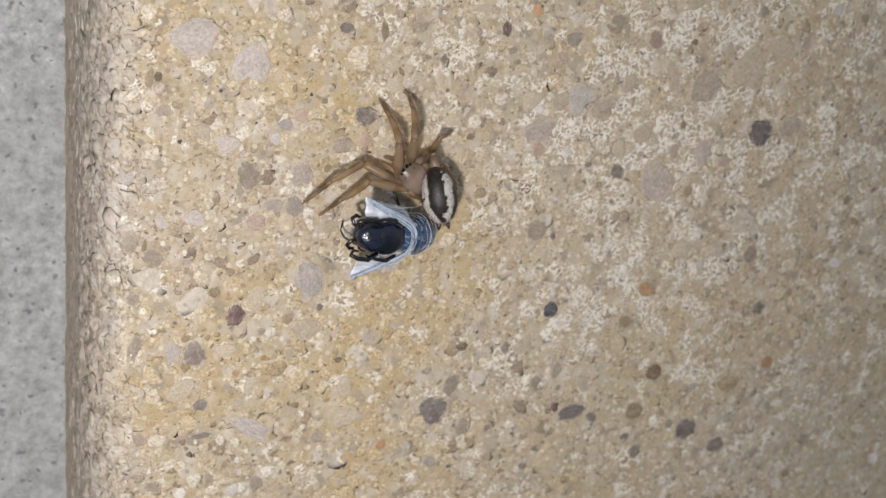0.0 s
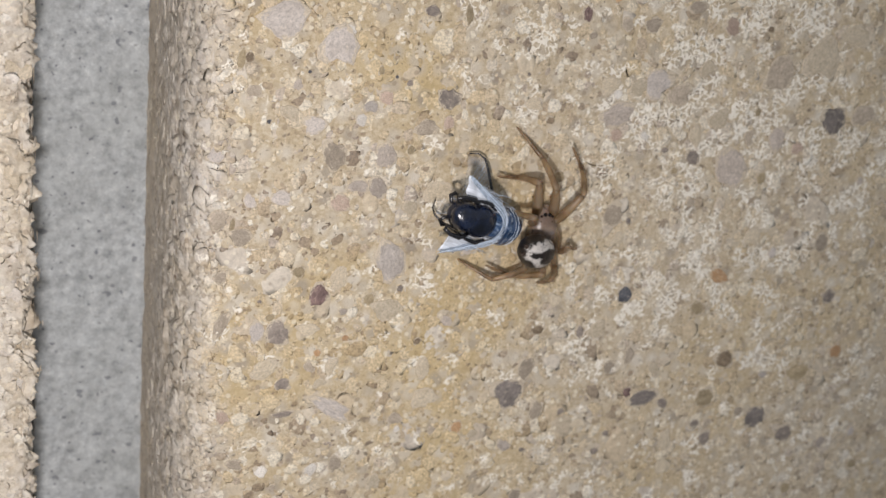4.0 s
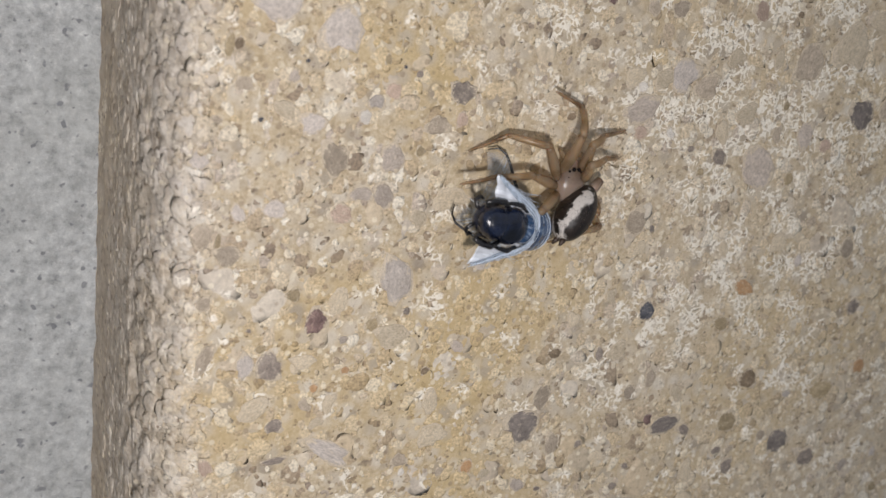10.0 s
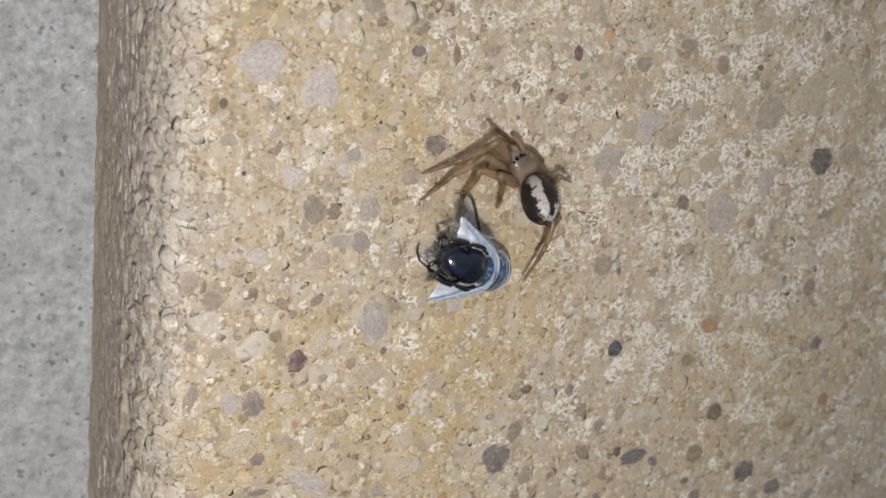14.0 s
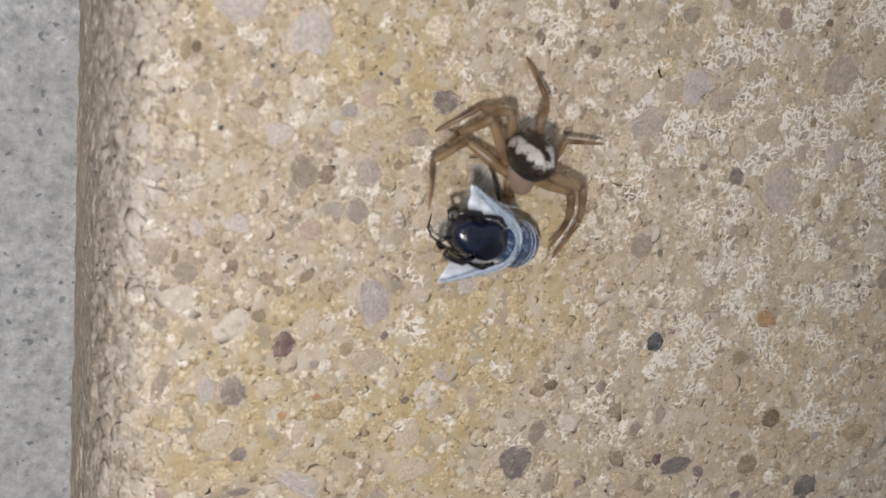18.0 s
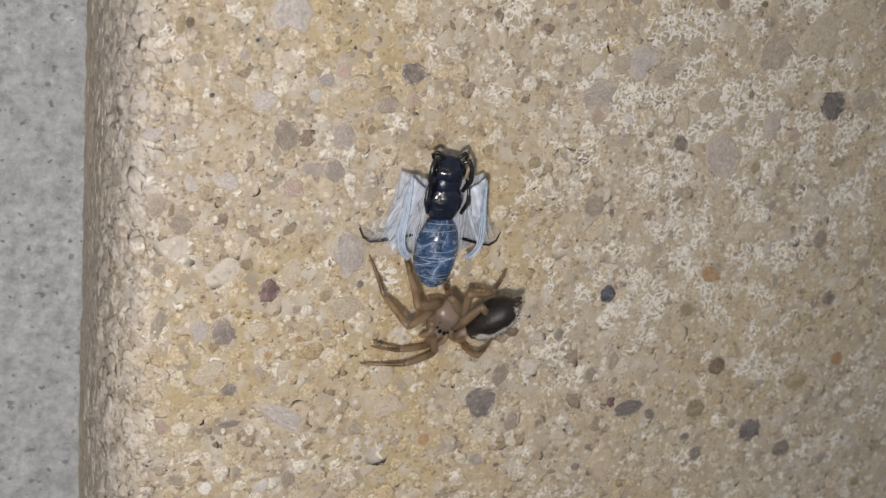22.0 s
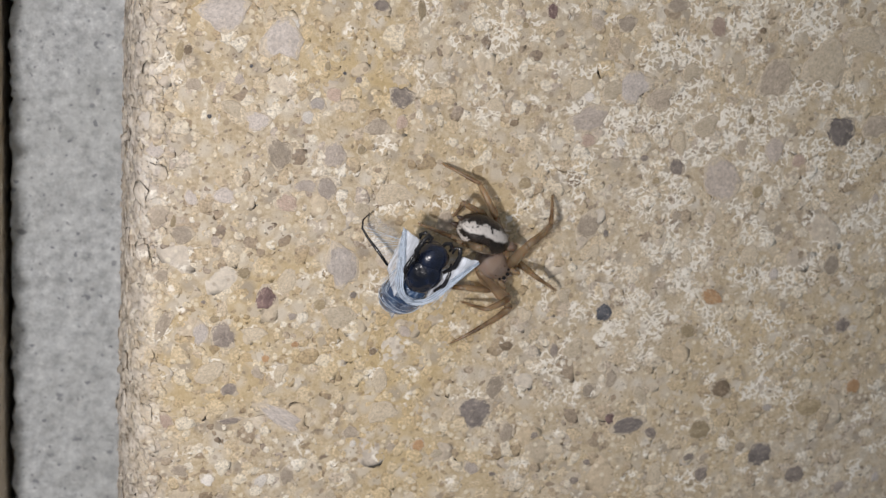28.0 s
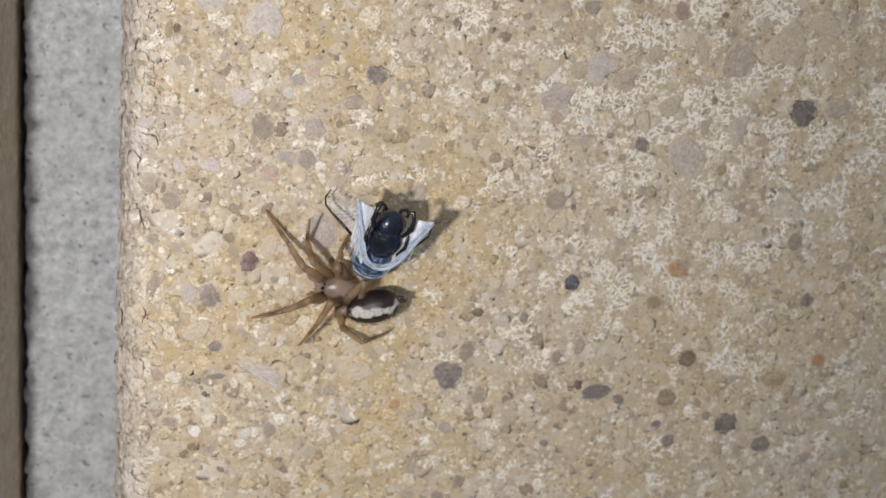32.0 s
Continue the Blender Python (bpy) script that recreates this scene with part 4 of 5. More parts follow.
def build_prey():
    """The origin lies at the waist; the head points along x."""
    root = tagged(new("wrapped_insect"), "blue black winged insect bound in white silk, lying on the brick", "insect")
    belly = part("abdomen", lump((5.1, 2.95, 2.65), (-2.45, 0, 0.0), 26, 34, lambda x: 0.98 - 0.05 * x, 0.05, 4.0), M_BELLY, root, "steel blue abdomen under silk")
    for k in range(11):
        u = -0.95 + 1.7 * k / 10
        r = math.sqrt(max(0.02, 1 - u * u)) * (0.995 - 0.05 * u)
        slant, turn = rng.uniform(-1.1, 1.1) * (1 - abs(u)), rng.uniform(-0.7, 0.7)
        ring = [(-2.45 + 2.56 * u + slant * math.cos(a), 1.49 * r * math.sin(a + turn), 1.34 * r * math.cos(a + turn)) for a in np.linspace(-2.2, 2.2, 17)]
        part("silk_ring", tube(ring, [rng.uniform(0.006, 0.016)] * 17, 5), M_STRAND, belly, "fine strand of pale silk")
    part("thorax", lump((3.3, 2.4, 1.9), (1.25, 0, 0.05), 20, 30, lambda x: 1.0 - 0.06 * x, 0.14, 1.0), M_SHELL, root, "glossy blue black thorax")
    part("collar", lump((2.3, 2.15, 1.7), (2.3, 0, 0.1), 12, 18, None, 0.1, 5.0), M_SHELL, root, "narrow black collar")
    head = part("head", lump((2.1, 2.0, 1.6), (0.7, 0, 0.0), 18, 24, lambda x: 1.08 - 0.05 * x, 0.14, 3.0), M_SHELL, root, "glossy black head")
    wings, hind_legs = [], []
    for s in (1, -1):
        part("eye", lump((0.95, 0.55, 1.0), (0.75, 0.92 * s, 0.1), 10, 12), M_EYE, head, "large glossy eye")
        part("antenna", tube([(1.35, 0.4 * s, 0.2), (1.7, 0.6 * s, 0.45), (1.9, 0.95 * s, 0.4), (1.7, 1.2 * s, 0.2), (1.45, 1.1 * s, 0.1)], (0.12, 0.14, 0.15, 0.14, 0.07)), M_INSECT_LEG, head, "bent black feeler")
        part("foreleg", tube([(1.9, 1.0 * s, 0.6), (2.7, 1.4 * s, 0.85), (3.5, 1.35 * s, 0.9), (4.0, 1.15 * s, 0.75), (3.85, 0.85 * s, 0.65), (3.4, 0.9 * s, 0.65)], (0.13, 0.18, 0.15, 0.16, 0.13, 0.06)), M_INSECT_LEG, root, "bent black foreleg")
        part("midleg", tube([(0.4, 1.15 * s, 0.5), (1.2, 1.45 * s, 0.75), (2.0, 1.4 * s, 0.7), (2.7, 1.2 * s, 0.5)], (0.13, 0.15, 0.11, 0.06)), M_INSECT_LEG, root, "thin black leg")
        wing = part("wing", sheet([(1.9, 0.95 * s, 0.3), (3.5, 2.65 * s, 0.2), (0.1, 2.15 * s, -0.5), (-1.3, 0.95 * s, 0.1)], (0, 0, 0.15), 18), M_SILK, root, "crumpled wing under white silk")
        part("wing_tip", sheet([(1.6, 1.2 * s, 0.45), (3.35, 1.5 * s, 0.6), (3.65, 2.85 * s, 0.42), (0.6, 1.9 * s, 0.38)], (0, 0, 0.2), 12), M_TIP, wing, "bright white silk-covered wing tip")
        part("silk_band", band(hoop(0.0, 0.42, s), [0.2 + 0.30 * min(1.0, 0.2 * k) for k in range(21)], -0.45 * s), M_BAND, wing, "folded band of blue-white silk")
        for k in range(9):
            g = rng.uniform(-0.35, 0.42)
            pts = [p + Vector((0, 0, rng.uniform(0.0, 0.05))) for p in hoop(g, 0.46 - 0.35 * g, s)]
            first, last = rng.randrange(0, 7), rng.randrange(15, 21)
            part("silk_cord", tube(pts[first:last], [rng.uniform(0.010, 0.026)] * (last - first), 5), M_STRAND, wing, "strand of white silk")
        for k in range(8):
            a, b = Vector((rng.uniform(1.2, 3.4), 0, 0)), Vector((rng.uniform(-1.6, 0.2), 0, 0))
            a.y, b.y = s * (0.9 + 0.5 * a.x), s * rng.uniform(1.2, 2.4)
            a.z, b.z = 0.42, -0.25
            part("silk_thread", tube(bow(a, b, (0, 0, 0.1)), [rng.uniform(0.008, 0.018)] * 7, 4), M_STRAND, wing, "fine white thread")
        hind = part("hind_leg", tube([(0, 0, 0), (-0.5, 1.1 * s, 0.0), (-1.0, 2.1 * s, -0.05), (-1.25, 2.8 * s, -0.08), (-1.1, 3.35 * s, -0.1), (-0.55, 3.75 * s, -0.1)], (0.10, 0.12, 0.09, 0.075, 0.06, 0.035), 7), M_INSECT_LEG, root, "thin black leg caught in silk")
        part("silk_film", sheet([(0.0, 0.1 * s, 0.02), (-1.25, 2.85 * s, -0.06), (-0.4, 3.65 * s, -0.05), (2.2, 1.0 * s, 0.1)], (0, 0, 0.12), 14), M_FILM, hind, "thin grey silk film")
        for k in range(11):
            u = (k + rng.random()) / 11
            a, b = Vector((-1.15 * u, (0.2 + 2.7 * u) * s, 0.05)), Vector((rng.uniform(1.4, 2.9), rng.uniform(0.9, 1.5) * s, rng.uniform(0.05, 0.35)))
            part("silk_thread", tube(bow(a, b, (0, 0, rng.uniform(0.02, 0.15))), [rng.uniform(0.006, 0.016)] * 7, 4), M_STRAND, hind, "fine white thread")
        veil = part("silk_veil", sheet([(2.5, 0.7 * s, 0.1), (3.0, 2.95 * s, 0.0), (-1.9, 3.6 * s, -0.35), (-2.5, 1.2 * s, -0.2)], (0, 0, 0.15), 18, 0.16), M_VEIL, root, "wide thin sheet of white silk")
        for k in range(16):
            u = (k + rng.random()) / 16
            a, b = Vector((2.6 + 0.4 * u, (0.8 + 2.1 * u) * s, 0.15)), Vector((-2.4 + 0.6 * u, (1.25 + 2.3 * u) * s, -0.15))
            a, b = a.lerp(b, rng.uniform(0.0, 0.35)), b.lerp(a, rng.uniform(0.0, 0.35))
            part("silk_thread", tube(bow(a, b, (0, 0, 0.12)), [rng.uniform(0.007, 0.02)] * 7, 4), M_STRAND, veil, "fine white thread")
        wings.append((wing, veil))
        hind_legs.append((hind, s))
    return root, head, belly, wings, hind_legs


# seconds, place on the wall and height in millimetres, heading, the waist in the body's own directions, turn, rise and roll of the abdomen
SPIDER_ROWS = [
    (0, 23.57, 7.17, 2.44, 140, -0.52, -1.57, -39, 8, -25),
    (0.2, 19.38, 6.87, 3.47, 198, -0.65, -1.49, -39, 8, -15),
    (0.4, 17.95, 5.61, 3.53, 213, -0.78, -1.41, -38, 8, -5),
    (0.5, 17.95, 4.89, 3.60, 244, -0.84, -1.37, -38, 8, 0),
    (0.6, 17.96, 4.19, 3.60, 275, -0.91, -1.33, -37, 8, 5),
    (0.8, 18.75, 0.67, 3.60, 329, -1.03, -1.25, -37, 8, 15),
    (1, 23.29, -1.30, 2.41, 350, -1.16, -1.17, -36, 8, 25),
    (1.2, 25.76, 0.43, 2.00, 397, -1.07, -1.23, -37, 12, 29),
    (1.4, 27.65, 1.97, 1.50, 415, -0.99, -1.30, -38, 17, 33),
    (1.6, 28.42, 3.62, 1.50, 437, -0.90, -1.36, -39, 21, 37),
    (1.8, 28.26, 4.55, 1.50, 442, -0.81, -1.42, -39, 26, 41),
    (2, 26.94, 5.11, 1.50, 460, -0.73, -1.48, -40, 30, 45),
    (2.1, 24.70, 5.96, 2.24, 490, -0.75, -1.47, -41, 28, 44),
    (2.2, 22.45, 6.81, 2.96, 520, -0.76, -1.46, -43, 26, 43),
    (2.4, 20.98, 7.35, 2.84, 535, -0.80, -1.44, -45, 21, 41),
    (2.6, 19.92, 5.90, 3.60, 563, -0.83, -1.42, -47, 17, 39),
    (2.8, 18.30, 5.68, 3.33, 602, -0.86, -1.40, -49, 12, 37),
    (3, 17.10, 3.11, 3.24, 625, -0.90, -1.38, -51, 8, 35),
    (3.2, 20.41, 0.05, 3.60, 665, -1.05, -1.14, -62, 14, 28),
    (3.5, 24.85, 0.39, 2.59, 723, -1.27, -0.77, -80, 24, 18),
    (3.7, 26.19, 1.09, 1.87, 770, -1.42, -0.52, -91, 30, 10),
    (4, 28.27, 1.85, 1.50, 810, -1.64, -0.15, -108, 40, 0),
    (4.2, 27.63, 3.16, 1.50, 817, -1.59, -0.23, -104, 38, 3),
    (4.5, 27.52, 2.91, 1.50, 816, -1.51, -0.36, -98, 35, 8),
    (5.5, 27.36, 4.15, 1.50, 834, -1.25, -0.78, -79, 24, 22),
    (6.5, 27.20, 5.38, 1.50, 852, -0.99, -1.20, -60, 13, 38),
    (6.7, 25.60, 5.93, 2.30, 867, -0.93, -1.29, -56, 11, 40),
    (7, 25.44, 7.16, 1.82, 855, -0.85, -1.41, -50, 8, 45),
    (7.2, 26.04, 5.56, 2.19, 902, -0.69, -1.46, -50, 8, 36),
    (7.5, 23.96, 6.68, 3.16, 914, -0.45, -1.53, -49, 8, 22),
    (7.7, 22.45, 6.97, 3.60, 910, -0.29, -1.58, -49, 8, 13),
    (8, 21.70, 7.47, 3.36, 905, -0.05, -1.65, -48, 8, 0),
    (8.1, 21.06, 6.50, 3.60, 938, -0.19, -1.56, -51, 8, 0),
    (8.2, 20.41, 5.53, 3.60, 969, -0.34, -1.46, -53, 8, 0),
    (8.4, 19.01, 2.61, 3.60, 1017, -0.63, -1.27, -58, 8, 0),
    (8.6, 23.46, -0.05, 2.81, 1073, -0.91, -1.08, -63, 8, 0),
    (8.8, 26.31, 0.14, 1.50, 1092, -1.20, -0.90, -68, 8, 0),
    (9, 27.11, -0.14, 1.50, 1125, -1.49, -0.71, -73, 8, 0),
    (9.2, 27.66, 0.99, 1.50, 1145, -1.20, -0.90, -65, 8, -17),
    (9.4, 29.07, 1.83, 1.50, 1169, -0.91, -1.08, -57, 8, -34),
    (9.6, 29.21, 3.79, 1.50, 1159, -0.63, -1.27, -48, 8, -51),
    (9.8, 28.47, 4.54, 1.50, 1174, -0.34, -1.46, -40, 8, -68),
    (10, 28.11, 5.35, 1.50, 1167, -0.05, -1.65, -32, 8, -85),
    (10.2, 23.92, 7.03, 3.06, 1227, -0.13, -1.64, -36, 8, -68),
    (10.5, 23.33, 7.54, 2.86, 1260, -0.24, -1.62, -43, 8, -42),
    (10.7, 21.92, 6.18, 3.60, 1292, -0.32, -1.61, -48, 8, -26),
    (11, 19.65, 7.58, 3.19, 1285, -0.43, -1.59, -54, 8, 0),
    (11.1, 18.82, 7.36, 3.15, 1310, -0.40, -1.60, -50, 8, 2),
    (11.2, 18.00, 7.16, 2.95, 1335, -0.37, -1.60, -46, 8, 4),
    (11.4, 17.87, 2.26, 3.60, 1350, -0.31, -1.61, -37, 8, 8),
    (11.5, 19.66, 1.09, 3.60, 1382, -0.28, -1.62, -33, 8, 10),
    (11.6, 21.43, -0.09, 2.87, 1413, -0.25, -1.62, -28, 8, 12),
    (11.8, 26.74, -0.31, 1.50, 1447, -0.20, -1.63, -19, 8, 16),
    (12, 27.95, 0.51, 1.50, 1440, -0.14, -1.64, -11, 8, 20),
    (12.2, 27.43, 4.46, 1.50, 1494, -0.24, -1.39, -9, 8, 20),
    (12.35, 25.88, 5.53, 2.19, 1534, -0.32, -1.20, -8, 8, 20),
    (12.5, 24.33, 6.61, 2.91, 1572, -0.40, -1.02, -7, 8, 20),
    (12.7, 24.99, 7.03, 2.13, 1568, -0.51, -0.76, -5, 8, 20),
    (13, 24.74, 7.49, 1.83, 1560, -0.66, -0.39, -3, 8, 20),
    (13.2, 24.48, 7.16, 2.27, 1576, -0.70, -0.34, -14, 17, 16),
    (13.5, 24.44, 8.74, 1.50, 1572, -0.76, -0.28, -30, 32, 10),
    (13.7, 24.56, 8.83, 1.50, 1576, -0.80, -0.23, -40, 41, 6),
    (14, 26.42, 9.61, 1.50, 1565, -0.86, -0.17, -56, 55, 0),
    (14.2, 23.89, 9.06, 1.72, 1612, -0.70, -0.12, -53, 57, 0),
    (14.5, 24.47, 8.50, 1.74, 1646, -0.46, -0.05, -47, 59, 0),
    (15.167, 24.47, 8.22, 1.98, 1601, 0.08, 0.10, -35, 64, 0),
    (15.833, 24.47, 7.96, 2.22, 1554, 0.62, 0.26, -24, 69, 0),
    (16.5, 24.46, 7.68, 2.46, 1508, 1.16, 0.41, -12, 74, 0),
    (17, 24.70, 7.46, 2.40, 1536, 1.56, 0.53, -3, 78, 0),
    (17.5, 24.44, 7.67, 2.96, 1521, 1.51, 0.56, -3, 78, 0),
    (18, 24.77, 7.56, 2.41, 1536, 1.47, 0.59, -3, 78, 0),
    (18.1, 24.43, 7.47, 2.51, 1583, 1.28, 0.42, -6, 71, 2),
    (18.2, 24.08, 7.36, 2.58, 1630, 1.09, 0.25, -8, 64, 3),
    (18.3, 23.74, 7.26, 2.60, 1677, 0.91, 0.08, -10, 57, 5),
    (18.45, 24.17, 7.74, 2.41, 1648, 0.63, -0.17, -14, 47, 7),
    (18.6, 24.58, 8.23, 2.21, 1619, 0.35, -0.43, -17, 36, 9),
    (18.8, 25.02, 7.45, 1.80, 1582, -0.02, -0.77, -22, 22, 12),
    (19, 25.45, 6.67, 1.50, 1545, -0.39, -1.11, -27, 8, 15),
    (19.3, 26.67, 6.66, 1.50, 1542, -0.41, -1.18, -29, 8, 15),
    (19.6, 26.26, 7.53, 1.50, 1543, -0.43, -1.25, -31, 8, 15),
    (20, 26.54, 7.00, 1.50, 1540, -0.45, -1.35, -34, 8, 15),
    (20.3, 25.97, 7.59, 1.78, 1547, -0.81, -0.99, -61, 18, 10),
    (20.6, 29.17, 4.21, 1.50, 1519, -1.17, -0.64, -89, 28, 6),
    (20.8, 29.98, 3.51, 1.50, 1566, -1.40, -0.41, -107, 35, 3),
    (21, 30.42, 5.62, 1.50, 1550, -1.64, -0.17, -125, 42, 0),
    (21.2, 32.68, 4.23, 1.50, 1552, -1.22, 0.18, -104, 38, -16),
    (21.267, 31.55, 2.08, 1.50, 1600, -1.08, 0.30, -97, 37, -21),
    (21.333, 30.43, -0.09, 1.50, 1647, -0.94, 0.41, -90, 36, -27),
    (21.4, 29.31, -2.26, 1.50, 1695, -0.80, 0.53, -83, 34, -32),
    (21.6, 27.01, -3.49, 1.50, 1696, -0.38, 0.88, -62, 31, -48),
    (21.8, 26.56, -3.30, 1.50, 1699, 0.04, 1.23, -41, 27, -64),
    (22, 23.89, -4.86, 1.50, 1685, 0.46, 1.58, -20, 23, -80),
    (22.2, 20.02, -4.34, 1.50, 1658, 0.22, 1.57, -11, 20, -69),
    (22.3, 19.38, -2.97, 1.50, 1628, 0.11, 1.56, -7, 19, -63),
    (22.4, 18.73, -1.60, 1.50, 1598, -0.01, 1.55, -2, 17, -58),
    (22.6, 18.97, 1.00, 2.32, 1580, -0.24, 1.53, 7, 14, -47),
    (22.8, 18.95, 4.12, 3.18, 1535, -0.48, 1.51, 16, 11, -36),
    (23, 21.53, 5.44, 3.40, 1493, -0.71, 1.49, 25, 8, -25),
    (23.2, 25.37, 5.54, 3.40, 1441, -0.84, 1.38, 31, 8, -20),
    (23.4, 27.05, 5.33, 3.11, 1406, -0.97, 1.27, 37, 8, -15),
    (23.6, 28.32, 1.71, 2.40, 1373, -1.10, 1.16, 43, 8, -10),
    (23.8, 28.62, -0.92, 1.54, 1349, -1.23, 1.05, 48, 8, -5),
    (24, 26.77, -2.77, 1.50, 1305, -1.36, 0.94, 54, 8, 0),
    (24.2, 24.96, -3.35, 1.50, 1297, -1.23, 1.03, 49, 8, -5),
    (24.4, 21.20, -3.52, 1.50, 1256, -1.10, 1.12, 45, 8, -10),
    (24.6, 19.35, -3.02, 1.50, 1217, -0.97, 1.21, 40, 8, -15),
    (24.8, 18.89, 0.77, 2.34, 1176, -0.85, 1.30, 36, 8, -20),
    (25, 19.68, 3.19, 2.96, 1157, -0.72, 1.40, 31, 8, -25),
    (25.2, 21.25, 4.38, 3.40, 1125, -0.69, 1.41, 30, 8, -22),
    (25.35, 23.00, 5.36, 3.40, 1099, -0.67, 1.42, 29, 8, -19),
    (25.5, 24.75, 6.35, 2.93, 1073, -0.66, 1.43, 28, 8, -17),
    (25.8, 28.23, 2.09, 2.54, 1027, -0.62, 1.45, 26, 8, -12),
    (26.1, 27.73, -1.67, 1.84, 988, -0.58, 1.48, 25, 8, -7),
    (26.4, 25.01, -3.39, 1.93, 959, -0.54, 1.50, 23, 8, -2),
    (26.7, 20.48, -3.54, 1.50, 914, -0.51, 1.52, 21, 8, 3),
    (27, 18.70, -0.72, 1.95, 865, -0.47, 1.54, 20, 8, 8),
    (27.25, 19.17, 2.71, 2.61, 841, -0.44, 1.56, 18, 8, 12),
    (27.375, 20.64, 4.19, 3.02, 796, -0.42, 1.57, 17, 8, 15),
    (27.5, 22.11, 5.68, 2.55, 752, -0.41, 1.58, 17, 8, 17),
    (27.7, 26.99, 5.18, 1.81, 730, -0.38, 1.59, 16, 8, 20),
    (27.9, 26.54, 1.23, 3.52, 693, -0.36, 1.61, 14, 8, 23),
    (28, 27.33, 0.05, 2.33, 680, -0.34, 1.61, 14, 8, 25),
    (28.1, 25.78, -1.59, 2.98, 639, -0.47, 1.50, 23, 8, 25),
    (28.2, 24.23, -3.24, 2.84, 598, -0.59, 1.39, 32, 8, 25),
    (28.4, 22.92, -2.69, 3.60, 542, -0.84, 1.16, 50, 8, 25),
    (28.5, 21.38, -2.60, 3.22, 514, -0.96, 1.05, 59, 8, 25),
    (28.7, 19.43, -1.73, 2.94, 486, -1.21, 0.83, 78, 8, 25),
    (28.9, 18.20, -0.03, 2.57, 432, -1.45, 0.60, 96, 8, 25),
    (29, 17.66, 0.87, 2.73, 395, -1.58, 0.49, 105, 8, 25),
    (29.1, 17.56, 2.46, 2.75, 370, -1.44, 0.60, 105, 12, 22),
    (29.3, 17.91, 6.88, 1.50, 378, -1.18, 0.81, 104, 21, 17),
    (29.4, 19.87, 8.24, 1.50, 379, -1.05, 0.92, 104, 26, 15),
    (29.6, 24.73, 8.44, 1.50, 351, -0.79, 1.14, 103, 34, 10),
    (29.8, 28.38, 6.94, 1.50, 317, -0.52, 1.35, 103, 43, 5),
    (30, 28.10, 2.89, 1.50, 270, -0.26, 1.57, 102, 52, 0),
    (30.2, 26.74, -1.12, 2.00, 235, -0.40, 1.52, 91, 51, 0),
    (30.4, 26.03, -3.11, 1.64, 203, -0.55, 1.47, 81, 50, 0),
    (30.6, 24.60, -2.35, 2.67, 170, -0.69, 1.43, 70, 50, 0),
    (30.8, 23.98, -3.83, 1.67, 187, -0.83, 1.38, 59, 49, 0),
    (31, 24.57, -4.66, 1.50, 200, -0.98, 1.33, 48, 48, 0),
    (31.2, 24.19, -4.20, 1.50, 193, -0.91, 1.37, 42, 40, -10),
    (31.5, 22.08, -5.05, 1.55, 190, -0.82, 1.42, 33, 28, -25),
    (31.7, 20.11, -5.68, 1.50, 187, -0.76, 1.46, 27, 20, -35),
    (32, 18.55, -4.82, 1.50, 180, -0.66, 1.51, 19, 8, -50),
]
